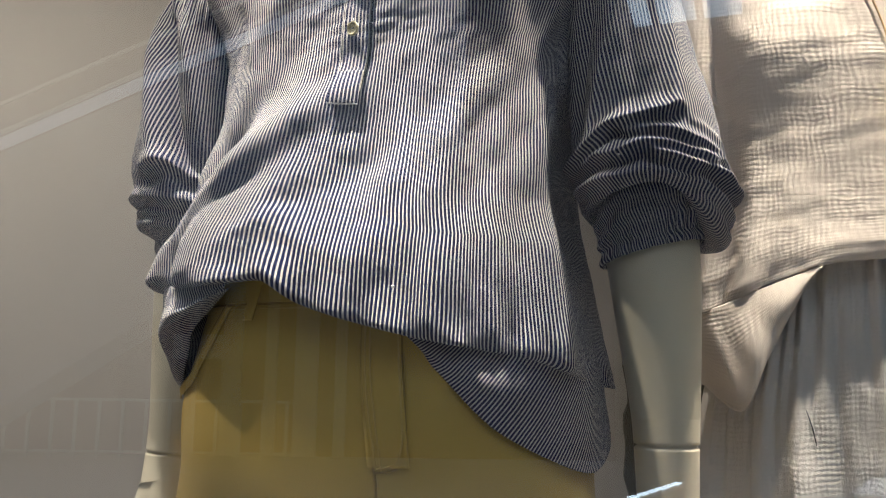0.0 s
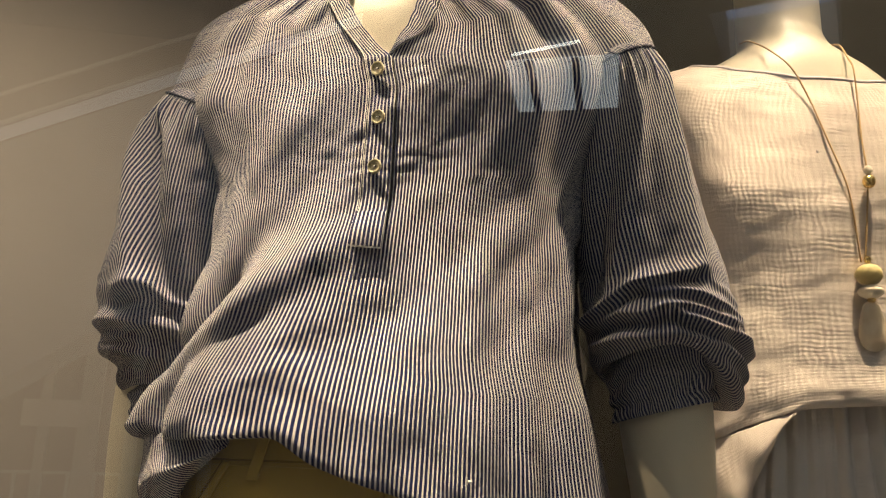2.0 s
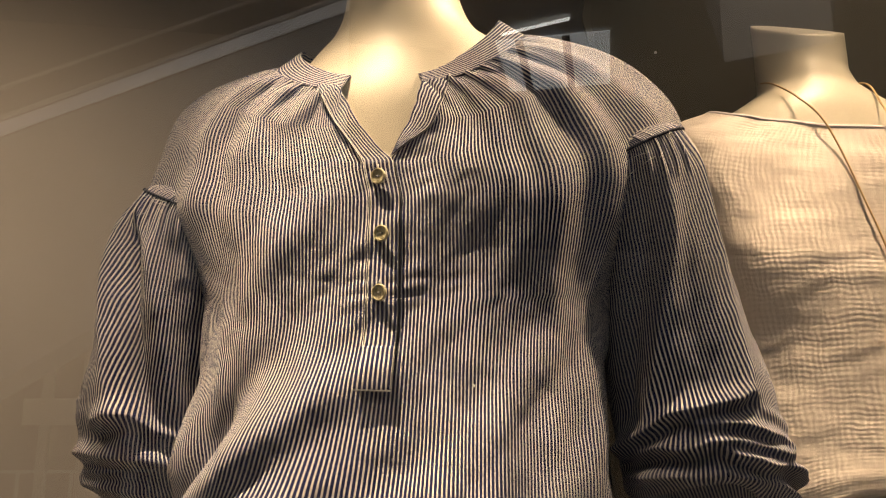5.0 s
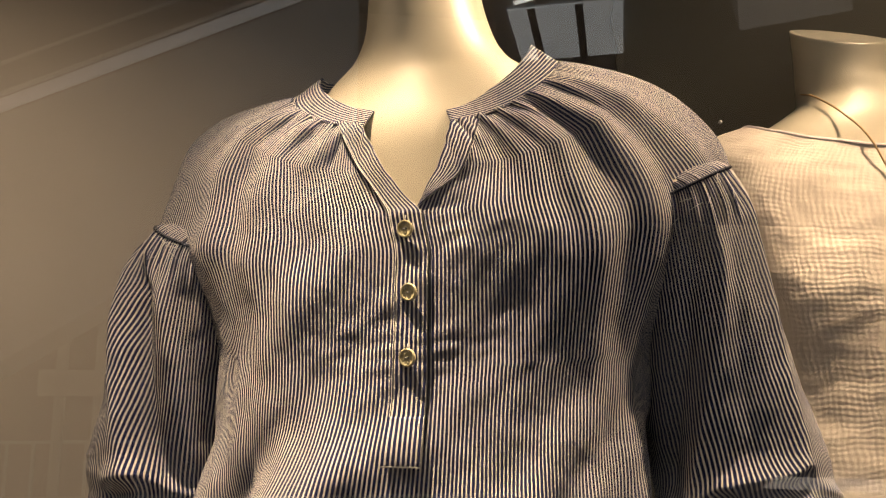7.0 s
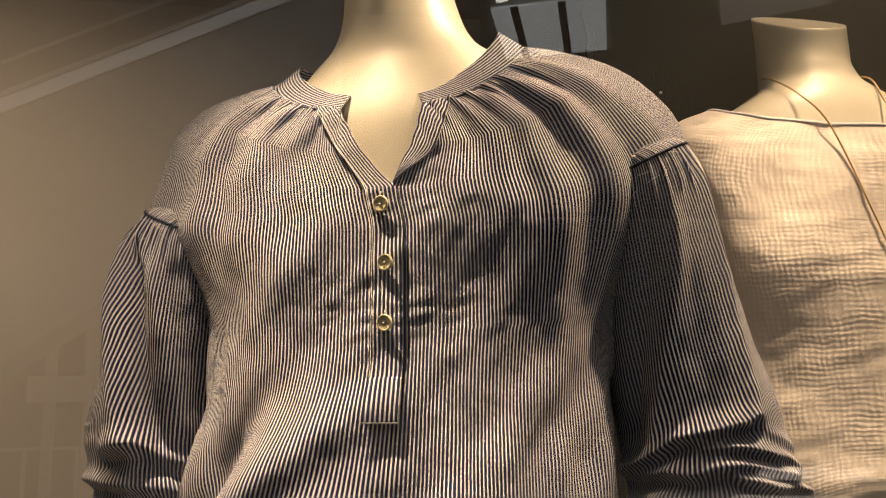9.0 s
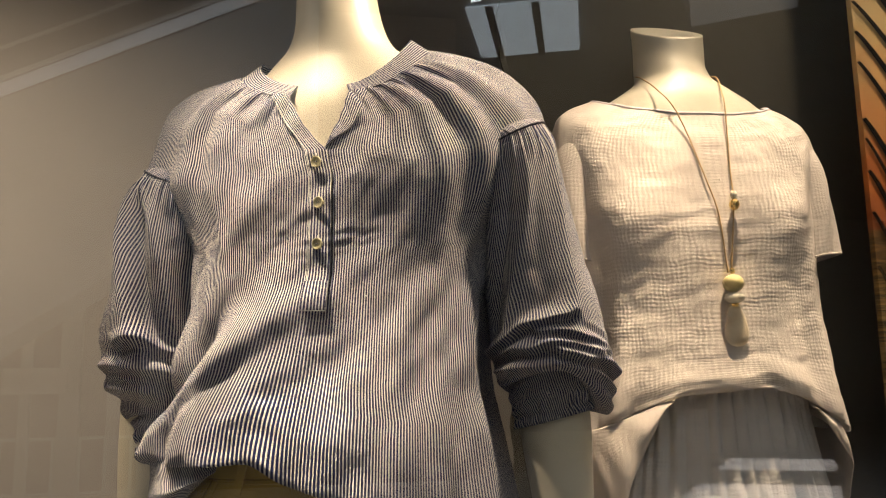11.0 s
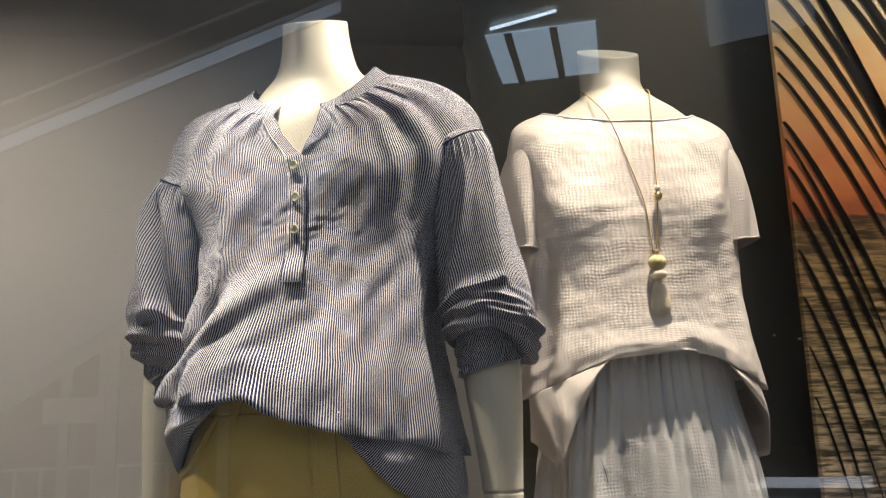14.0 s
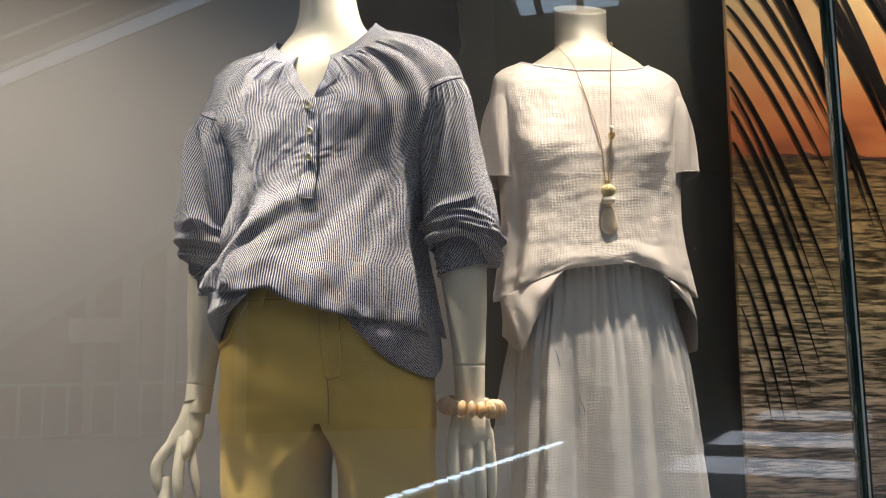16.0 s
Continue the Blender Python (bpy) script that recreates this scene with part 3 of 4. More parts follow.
    cx = cx * (1 - soft) + np.sign(c) * np.abs(c) ** 1.15 * soft
    X = B_cx(v) + np.where(a < REF_A, a * sx, REF_A * sx + (a - REF_A) * np.sign(s) * np.abs(s) ** 4.5) + (d + lift) * np.sign(s) * np.abs(s) ** 3
    Y = B_cy(v) - b * cx
    wf = np.clip(c, 0, 1) ** 1.2
    wb = np.clip(-c, 0, 1) ** 1.2
    side = B_zL(v) * (1 - right) + B_zR(v) * right
    Z = side * (1 - wf - wb) + B_zf(v) * wf + B_zb(v) * wb
    X = X - 0.050 * step(v, .45, .92) * bell(deg, -25, 21)
    Z = Z + step(v, .66, .95) * (FOLD_Z(X) - 1.447)
    return np.stack([X, Y, Z], -1)


NU, NV = 460, 270
v = np.linspace(0, 1, NV)[:, None]
f = np.linspace(0, 1, NU)[None, :]
run = np.abs(f * 2 * HALF - HALF)
run = HALF - run                                   # cloth from the centre front, both ways
part_at = run + slit(v) * np.clip(1 - run / 0.13, 0, 1) ** 2
arc = np.where(f < 0.5, part_at, -part_at)
P = blouse_at(turn_of(arc), v)
dense_u = np.cumsum(1 + 0.85 * np.abs(np.sin(turn_of(np.where(f < 0.5, run, -run)))) ** 4, axis=1)
dense_u = dense_u - dense_u[:, :1]
dense_u = dense_u * (0.0029 * round(dense_u[0, -1] * (2 * HALF / NU) * 1.02 / 0.0029) / dense_u[0, -1])
sheet("blouse_body", P, dense_u, v * 0.75, STRIPE, blouse, "striped cotton gathered at the neck")


def strip_on(name, a0, a1, v0, v1, lift, mat, nu, nv, label=""):
    """A band laid on the blouse between two runs of cloth (functions of v)."""
    v = np.linspace(v0, v1, nv)[:, None]
    k = np.linspace(0, 1, nu)[None, :]
    run = a0(v) * (1 - k) + a1(v) * k
    P = blouse_at(turn_of(run), np.broadcast_to(v, run.shape), lift)
    return sheet(name, P, k * 0.0225 + 0.3, v * 0.75, mat, blouse, label, thick=0.0014)


def band(v):
    return 0.0205 * REF_A / np.minimum(B_aL(v), REF_A)


strip_on("placket", lambda v: -slit(v) - band(v), lambda v: -slit(v) + .004 * step(v, .15, .19), 0.0, .548, .0040, STRIPE, 14, 140, "folded button placket")
strip_on("placket", lambda v: slit(v), lambda v: slit(v) + band(v) * (1 - step(v, .12, .187)), 0.0, .186, .0016, STRIPE, 14, 70, "folded button placket")
strip_on("placket_box", lambda v: -.0205 + 0 * v, lambda v: .004 + 0 * v, .505, .572, .0062, STRIPE, 14, 20, "stitched placket end")



def line_on(name, runs, v0, v1, r, mat, lift):
    vv = np.linspace(v0, v1, 60)
    return tube(name, blouse_at(turn_of(runs(vv)), vv, lift), r, mat, blouse, n=6)


# shade in the placket opening, drawn as a dark tube along its edge
line_on("placket_gap_shade", lambda v: .0052 + 0 * v, .188, .515, .0011, THREAD_AND_SHADE, .0016)
line_on("placket_stitch", lambda v: -slit(v) - band(v) + .0012, .02, .545, .0004, LINT, .0060)
line_on("placket_stitch", lambda v: slit(v) + band(v) * (1 - step(v, .12, .187)) - .0006, .02, .175, .0004, THREAD_AND_SHADE, .0036)
line_on("placket_hem", lambda v: -.0205 + .0245 * (v - v[0]) / (v[-1] - v[0]), .571, .5725, .0009, LINT, .0068)
# collar band
n = 160
k = np.linspace(0, 1, n)
neck_arc = 0.053 + k * (2 * HALF - 0.106)
neck_th = turn_of(np.where(neck_arc > HALF, neck_arc - 2 * HALF, neck_arc))
base = blouse_at(neck_th, np.zeros(n) + 0.004)
sn, cn = np.sin(neck_th), np.cos(neck_th)
base[:, 0] = B_cx(0.0) + np.where(sn > 0, .1255, .1135) * np.sign(sn) * np.abs(sn) ** .86
base[:, 1] = B_cy(0.0) - np.where(cn > 0, .0935, .0865) * np.sign(cn) * np.abs(cn) ** .80
ang = neck_th
cx0, cy0 = B_cx(0.0), B_cy(0.0)
rows = []
for h in np.linspace(0, 1, 10):
    inn = base.copy()
    inn[:, 0] = cx0 + (inn[:, 0] - cx0) * (1 - 0.21 * h ** 0.8)
    inn[:, 1] = cy0 + (inn[:, 1] - cy0) * (1 - 0.17 * h ** 0.8)
    inn[:, 2] += 0.0185 * h
    inn[:, :2] += 0.0012 * math.sin(h * 3.1) * np.stack([np.sin(ang), -np.cos(ang)], -1)
    rows.append(inn)
C = np.stack(rows)
sheet("collar_band", C, np.linspace(0, 0.029, 10)[:, None] + 0.05 * k[None, :], k[None, :] * 0.55, STRIPE, blouse, "narrow striped band collar", thick=0.002)
tube("collar_seam", base + np.array([0, 0, -0.0005]), .0009, THREAD_AND_SHADE, blouse, n=6)


def button(v, size):
    p = blouse_at(turn_of(np.array(-.0085)), v, 0.0082)
    r0 = [(0.0, .0016), (.25, .0012), (.68, .0013), (.8, .0024), (.93, .0026), (1.0, .0016), (1.0, -.0004), (.9, -.001), (0.0, -.001)]
    n = 28
    vs, fs = [], []
    for r, h in r0:
        for i in range(n):
            a = 2 * math.pi * i / n
            vs.append((size * r * math.cos(a), h * 0.8, size * r * math.sin(a)))
    fs = [tuple(reversed(q4)) for q4 in grid_faces(len(r0), n, True)]
    vs = [(x, -y, z) for x, y, z in vs]
    ob = mesh_of("button", vs, fs, SHELL, blouse, "pale greenish shell button")
    ob.matrix_local = Matrix.Translation(Vector(p)) @ pose(0, 0, 0, 6, 0, -22)
    for sx in (-1, 1):
        # no real hole: its shade is a dark stub on the button
        tube("thread_hole", [(sx * size * .17, -.0016, 0), (sx * size * .17, -.0004, 0)], size * .10, THREAD_AND_SHADE, ob, n=8)
    tube("thread", [(-size * .17, -.0019, 0), (size * .17, -.0019, 0)], size * .055, LINT, ob, n=6)
    tube("shank_thread", [(-.0004, .0, size * .9), (.0002, .001, size * 1.5)], .0005, LINT, ob, n=6)


for v0 in (.215, .315, .415):
    button(v0, .0064)


def ridge(a, s, pts, amp, w, under=0.8):
    """A crest of pushed-up cloth along stations (degrees from the front, share of the sleeve): soft above, sharp below."""
    ang, at = zip(*pts)
    u = (s - smooth_curve(ang, at)(a)) / w
    ends = step(a, ang[0] - 10, ang[0] + 6) * (1 - step(a, ang[-1] - 6, ang[-1] + 10))
    crest = np.where(u < 0, np.exp(-np.abs(u / 1.5) ** 1.5), np.exp(-np.abs(u / 0.8) ** 2.2))
    return amp * ends * (crest - under * np.exp(-((u - 2.1) / 0.9) ** 2))


def pleat(a, s, pts, amp, w, s0, s1):
    """A long fold that runs down the sleeve along stations (share of the sleeve, degrees from the front)."""
    at, ang = zip(*pts)
    return amp * np.exp(-np.abs((a - smooth_curve(at, ang)(s)) / w) ** 1.5) * step(s, s0, s0 + .1) * (1 - step(s, s1 - .1, s1))


def sleeve(side, rings, hang, folds, cuff, cloth):
    """A dropped sleeve gathered under the shoulder seam and pushed up over an elastic cuff; s runs from seam to cuff."""
    NS, NP = 300, 220
    s = np.linspace(0, 1, NS)[:, None]
    ph = np.linspace(0, 2 * math.pi, NP + 1)[None, :]          # 0 at the outer side, pi/2 at the back
    cx, cy, cz, rx, ry, tl = stations(*rings)
    o, front = np.cos(ph), -np.sin(ph)
    a = np.degrees(np.arctan2(o, front)) * np.ones_like(s)      # from the front, positive outward
    d = folds(a, s)
    d = d + (.0013 * np.sin(ph * 31 + 2 * np.sin(ph * 3)) + .0012 * np.sin(ph * 53 + 1.0)) * bell(s, .085, .055)
    d = d + crumple(np.cos(ph) * .08 + np.sin(ph) * .03, s * .34 + .06 * np.sin(ph), 8 + side, .0009, .02, .09) * step(s, .06, .15) * (1 - step(s, .93, .97))
    low = step(s, .55, .95)
    h_out, h_front, h_in, h_back = hang
    droop = np.clip(o, 0, 1) ** 2 * h_out + np.clip(-o, 0, 1) ** 2 * h_in + np.clip(front, 0, 1) ** 2 * h_front + np.clip(-front, 0, 1) ** 2 * h_back
    X = cx(s) + side * (rx(s) + d) * o
    Y = cy(s) + (ry(s) + d) * np.sin(ph)
    Z = cz(s) + tl(s) * (rx(s) + d) * o + droop * low - .16 * (ry(s) + d) * front * (1 - step(s, .05, .4))
    Pm = np.stack([X, Y, Z], -1)
    if side > 0:
        Pm = Pm[:, ::-1]
    sheet("sleeve", Pm, np.linspace(0, cloth, NP + 1)[None, :], s * 0.4, STRIPE, blouse, "full striped sleeve pushed up in folds")
    seam = Pm[int(.05 * NS)]
    ctr = seam.mean(0)
    tube("armhole_seam", ctr + (seam - ctr) * 1.02, .0013, THREAD_AND_SHADE, blouse, n=6)
    # loose pale threads along the gathered seam
    g = random.Random(31 + side)
    for _ in range(12):
        i = int((g.uniform(.56, .98) if side < 0 else g.uniform(.02, .44)) * NP)
        j = int(g.uniform(.055, .10) * NS)
        run = [Vector(Pm[j, i]), Vector(Pm[j + g.randint(-3, 5), min(max(i + g.randint(4, 10), 0), NP)])]
        off = Vector((0, -.0026, 0))
        tube("loose_thread", [run[0] + off, (run[0] + run[1]) / 2 + off * 1.5, run[1] + off], .00030, LINT, blouse, n=5)
    # the gathered cuff with its elastic hem
    x0, y0, z0, r0, x1, y1, z1, r1, slope = cuff
    k = np.linspace(0, 1, 60)[:, None]
    gather = .0015 * np.sin(ph * 26 + 2 * np.sin(ph * 5)) + .0010 * np.sin(ph * 41 + 3 * np.sin(ph * 4) + k * 3)
    puff = .004 * np.sin(np.pi * np.clip(k / .8, 0, 1)) - .0016 * bell(k, .82, .05) + .001 * bell(k, .95, .06)
    wrinkle = .0016 * np.sin(k * 17 + 2.2 * np.sin(ph * 3 + 1) + ph) * (1 - step(k, .6, .8))
    r = r0 + (r1 - r0) * k + gather * step(k, .25, .8) + puff + wrinkle
    Cm = np.stack([x0 + (x1 - x0) * k + side * r * o, y0 + (y1 - y0) * k + r * np.sin(ph), z0 + (z1 - z0) * k + slope * r * o + 0 * ph], -1)
    if side > 0:
        Cm = Cm[:, ::-1]
    sheet("cuff", Cm, np.linspace(0, .36, NP + 1)[None, :] + .02 * k, k * .05, STRIPE, blouse, "gathered elastic cuff")


def folds_out(a, s):
    d = pleat(a, s, [(.1, 52), (.4, 40), (.76, 26)], .006, 9, .06, .80) - pleat(a, s, [(.1, 20), (.4, 8), (.76, -4)], .005, 16, .10, .80)
    d = d + pleat(a, s, [(.1, 14), (.3, 4), (.55, -22), (.8, -46)], .0065, 8, .12, .84) - pleat(a, s, [(.1, -12), (.3, -22), (.55, -44), (.8, -66)], .007, 11, .08, .80)
    d = d - pleat(a, s, [(.1, 72), (.75, 62)], .003, 16, .1, .7)
    d = d + ridge(a, s, [(-78, .83), (-44, .80), (-25, .765), (-7, .757), (16, .735), (24, .712)], .0075, .017)
    d = d + ridge(a, s, [(-22, .775), (-13, .80), (8, .803), (30, .80), (48, .785), (75, .79)], .0060, .014)
    d = d + ridge(a, s, [(-78, .85), (-41, .845), (-22, .865), (-6, .855), (8, .888), (25, .885), (45, .845), (68, .83), (100, .84)], .0085, .018)
    d = d + ridge(a, s, [(-2, .85), (14, .85), (35, .832), (59, .80)], .005, .011)
    d = d + ridge(a, s, [(-80, .90), (-36, .925), (-13, .945), (4, .943), (21, .935), (40, .90), (70, .88), (120, .89)], .006, .016, .5)
    d = d + .0035 * bell(a, 60, 30) * np.sin((s - .72) * 75) * step(s, .72, .76) * (1 - step(s, .84, .90))
    return d


def folds_in(a, s):
    d = pleat(a, s, [(.1, 62), (.45, 27), (.78, -8)], .0115, 15, .07, .84) - pleat(a, s, [(.1, 34), (.45, 1), (.78, -30)], .0180, 12, .09, .82)
    d = d + pleat(a, s, [(.1, 6), (.45, -20), (.78, -44)], .006, 9, .08, .78) - pleat(a, s, [(.1, -18), (.45, -42), (.78, -62)], .006, 11, .08, .8)
    d = d + pleat(a, s, [(.08, 30), (.16, 20)], .004, 6, .05, .24) - pleat(a, s, [(.08, 16), (.16, 6)], .004, 6, .05, .22)
    d = d + ridge(a, s, [(-80, .80), (-50, .785), (-25, .755), (-5, .72), (20, .735)], .008, .020)
    d = d + ridge(a, s, [(-60, .87), (-30, .845), (0, .825), (30, .80), (60, .79), (100, .78)], .007, .018)
    d = d + ridge(a, s, [(-70, .93), (-30, .92), (10, .90), (50, .875), (100, .865)], .007, .018)
    d = d + ridge(a, s, [(-40, .885), (-10, .875), (20, .855), (45, .84)], .004, .010)
    d = d + .0012 * bell(s, .665, .008) * step(a, 30, 40) * (1 - step(a, 70, 85))
    return d


sleeve(1, [(0, .186, .0, 1.858, .036, .042, .45), (.05, .2015, .0, 1.846, .0380, .056, .45), (.12, .206, -.002, 1.815, .0470, .066, .40), (.3, .2125, -.004, 1.755, .054, .074, .2), (.5, .2205, -.008, 1.690, .0595, .077, .1), (.7, .231, -.014, 1.630, .066, .079, .06), (.85, .237, -.020, 1.585, .067, .080, .05), (.93, .238, -.024, 1.562, .065, .078, .05), (.97, .238, -.025, 1.552, .057, .066, .05), (1, .237, -.026, 1.560, .044, .048, .05)],
       (-.040, .011, -.002, -.030), folds_out, (.237, -.026, 1.572, .046, .237, -.026, 1.512, .0435, .24), .377)
sleeve(-1, [(0, -.199, .01, 1.826, .036, .042, .42), (.05, -.2185, .01, 1.812, .0375, .055, .42), (.12, -.2235, .012, 1.785, .0465, .065, .38), (.3, -.229, .014, 1.730, .055, .072, .15), (.5, -.235, .018, 1.677, .060, .076, .0), (.7, -.2430, .022, 1.620, .0675, .078, -.05), (.78, -.242, .024, 1.592, .062, .075, -.05), (.82, -.242, .025, 1.578, .0645, .076, -.05), (.88, -.238, .027, 1.558, .056, .068, -.05), (.92, -.235, .028, 1.542, .054, .062, -.03), (.97, -.233, .029, 1.522, .045, .050, .0), (1, -.233, .030, 1.526, .039, .043, .0)],
       (-.004, .004, .0, -.010), folds_in, (-.233, .030, 1.530, .041, -.233, .030, 1.482, .039, .0), .377)


def tail(name, top, hem, bulge, ucloth, label):
    """The loose part of the hem: cloth from the blousing fold down and back to its free edge."""
    nu, nv = 90, 50
    t = spline(top, nu)
    h = spline(hem, nu)
    v = np.linspace(0, 1, nv)[:, None, None]
    P = t[None] * (1 - v) + h[None] * v
    k = np.linspace(0, 1, nu)[None, :]
    w = np.sin(np.pi * v[:, :, 0]) * np.ones_like(k)
    P[:, :, 1] -= bulge * w + 0.003 * np.sin(k * 21 + v[:, :, 0] * 3) * step(v[:, :, 0], .0, .6) * step(k, 0.05, 0.3)
    P[:, :, 2] -= 0.4 * bulge * w
    P[:, :, 1] -= 0.22 * bulge * np.sin(v[:, :, 0] * 12 + k * 6) * w
    run = np.concatenate([[0], np.cumsum(np.linalg.norm(np.diff(h, axis=0), axis=1))])[None, :]
    return sheet(name, P, run + .03 * v[:, :, 0], v[:, :, 0] * .15, STRIPE, blouse, label)


tail("front_tail", [(.045, -.135, 1.449), (.09, -.142, 1.442), (.14, -.132, 1.432), (.172, -.10, 1.422), (.188, -.06, 1.414), (.190, -.02, 1.414), (.175, .03, 1.42)],
     [(.046, -.146, 1.438), (.085, -.150, 1.400), (.125, -.144, 1.362), (.158, -.122, 1.343), (.186, -.085, 1.330), (.198, -.04, 1.350), (.186, .03, 1.40)], .006, .24, "loose front tail of the blouse")
tail("side_tail", [(-.10, -.150, 1.482), (-.145, -.146, 1.482), (-.185, -.12, 1.478), (-.202, -.07, 1.475), (-.20, .02, 1.47)],
     [(-.106, -.146, 1.474), (-.143, -.134, 1.440), (-.168, -.104, 1.404), (-.183, -.062, 1.372), (-.186, .03, 1.362)], .018, .20, "bunched side of the hem")

# ---- ochre trousers ----
trousers = thing("ochre_trousers", M1, "ochre yellow cotton twill five-pocket trousers", "trousers")


def trouser_at(th, z, lift=0.0):
    th, z = np.broadcast_arrays(np.asarray(th, float), np.asarray(z, float))
    s, c = np.sin(th), np.cos(th)
    t = 1.50 - z
    a, bf, bb, cy, g = T_a2(t), T_bf2(t), T_bb2(t), T_cy2(t), T_g2(t)
    d = 0.0012 * np.sin(z * 60 + np.degrees(th) * .08) + 0.0025 * bell(np.degrees(th), -38, 13) * bell(z, 1.275, .022) - 0.002 * bell(np.degrees(th), -30, 16) * bell(z, 1.295, .014) + lift
    d = d + 0.003 * bell(np.degrees(th), 20, 9) * bell(z, 1.27, .02)
    d = d + crumple(th * .17, z, 15, .0010, .03, .12)
    X = (a + d) * np.sign(s) * np.abs(s) ** .84
    X = X + .012 * (1 - np.clip(np.abs(X) / .18, 0, 1)) * step(-z, -1.42, -1.28)
    front = c > 0
    Y = cy - (np.where(front, bf, bb) + d) * np.sign(c) * np.abs(c) ** .72
    return np.stack([X, Y, z], -1)


rows_t = [(0, .150, .100, .105, -.040, 0), (.04, .163, .108, .115, -.042, 0), (.10, .178, .112, .125, -.044, 0), (.16, .184, .112, .13, -.044, .002), (.21, .185, .110, .128, -.044, 0), (.24, .184, .107, .124, -.043, 0), (.55, .180, .100, .115, -.03, 0), (.90, .178, .098, .112, -.02, 0)]
T_a2, T_bf2, T_bb2, T_cy2, T_g2 = stations(*rows_t)
thc = np.linspace(-math.pi, math.pi, 161)[None, :]
zc = np.linspace(1.495, 1.262, 90)[:, None]
sheet("hip_section", trouser_at(thc, zc), thc * .17 * np.ones_like(zc), zc * np.ones_like(thc), TWILL, trousers, thick=0)
for sgn in (-1, 1):
    zz = 1.262 - (1.262 - .60) * np.linspace(0, 1, 120)[:, None] ** 1.5
    q = (0.5 - 0.5 * np.cos(np.linspace(0, math.pi, 120)))[None, :]
    base = trouser_at(sgn * math.pi * q, zz)
    X, Y = base[..., 0], base[..., 1]
    far = np.clip(np.abs(X) / .18, 0, 1)
    drop = step(-zz, -1.262, -1.16)
    rr = .003 + .060 * drop
    keep = np.sqrt(np.clip(1 - (1 - np.clip(np.abs(sgn * math.pi * q) * .18 / rr, 0, 1)) ** 2, 0, 1)) * np.sqrt(np.clip(1 - (1 - np.clip((1 - q) * math.pi * .18 / rr, 0, 1)) ** 2, 0, 1))
    X = X + sgn * .010 * drop * (1 - far)
    Y = -.045 + (Y + .045) * keep + .0025 * np.sin(zz * 31 + 9 * q) * drop
    Pl = np.stack([X, Y, base[..., 2]], -1)
    if sgn < 0:
        Pl = Pl[:, ::-1]
    sheet("leg", Pl, q * .5 + 0 * zz, zz + 0 * q, TWILL, trousers, thick=0)


def on_trousers(name, pts, r, mat, lift=.002):
    p = np.array(pts)
    t = np.linspace(0, 1, len(p))
    s = np.linspace(0, 1, 30)
    a, z = smooth_curve(t, p[:, 0])(s), smooth_curve(t, p[:, 1])(s)
    return tube(name, trouser_at(np.radians(a), z, lift), r, mat, trousers, n=6)


def patch(name, a0, a1, z0, z1, lift, label=""):
    k = np.linspace(0, 1, 16)[None, :]
    z = np.linspace(z0, z1, 40)[:, None]
    a = np.radians(a0 + (a1 - a0) * k) * np.ones_like(z)
    return sheet(name, trouser_at(a, z * np.ones_like(k), lift), a * .17, z * np.ones_like(k), TWILL, trousers, label, thick=.0016)


patch("waistband", -175, 175, 1.497, 1.462, .002)
patch("fly", 3.6, 12.8, 1.464, 1.335, .0016, "stitched fly flap")
on_trousers("fly_seam", [(3.5, 1.464), (3.8, 1.40), (4.6, 1.332)], .0011, GROOVE_SHADE, .0022)
on_trousers("fly_stitch", [(4.3, 1.464), (4.6, 1.40), (5.3, 1.332)], .0007, THREAD, .0040)
on_trousers("fly_stitch", [(5.4, 1.464), (5.7, 1.40), (6.4, 1.332)], .0007, THREAD, .0040)
on_trousers("fly_stitch", [(12.0, 1.464), (12.1, 1.40), (11.6, 1.356), (9.2, 1.338), (5.5, 1.334)], .0008, THREAD, .0040)
on_trousers("fly_seam", [(12.9, 1.464), (13.0, 1.40), (12.4, 1.352), (9.4, 1.3335), (5.0, 1.3305)], .0008, GROOVE_SHADE, .0018)
on_trousers("crotch_seam", [(4.8, 1.333), (4.6, 1.30), (4.2, 1.262)], .0013, GROOVE_SHADE, .0004)
on_trousers("crotch_stitch", [(5.4, 1.333), (5.2, 1.30), (4.8, 1.262)], .0006, THREAD, .0016)
for k in (-1, 1):
    on_trousers("pocket_edge", [(k * 38, 1.460), (k * 44, 1.428), (k * 55, 1.402), (k * 72, 1.388)], .0034, TWILL, .0018)
    on_trousers("pocket_seam", [(k * 39.5, 1.460), (k * 45.8, 1.431), (k * 56.5, 1.406), (k * 72, 1.392)], .0011, GROOVE_SHADE, .0030)
    on_trousers("pocket_stitch", [(k * 36.6, 1.460), (k * 42.5, 1.424), (k * 54, 1.397), (k * 72, 1.382)], .0007, THREAD, .0028)
patch("belt_loop", -27.0, -23.4, 1.503, 1.447, .0065, "ochre belt loop")
on_trousers("waist_seam", [(-80, 1.4615), (0, 1.4615), (60, 1.4615)], .0009, GROOVE_SHADE, .0016)
on_trousers("waist_stitch", [(-80, 1.4575), (0, 1.4575), (60, 1.4575)], .0006, THREAD, .0020)
patch("bar_tack", 12.0, 12.6, 1.352, 1.343, .0030)

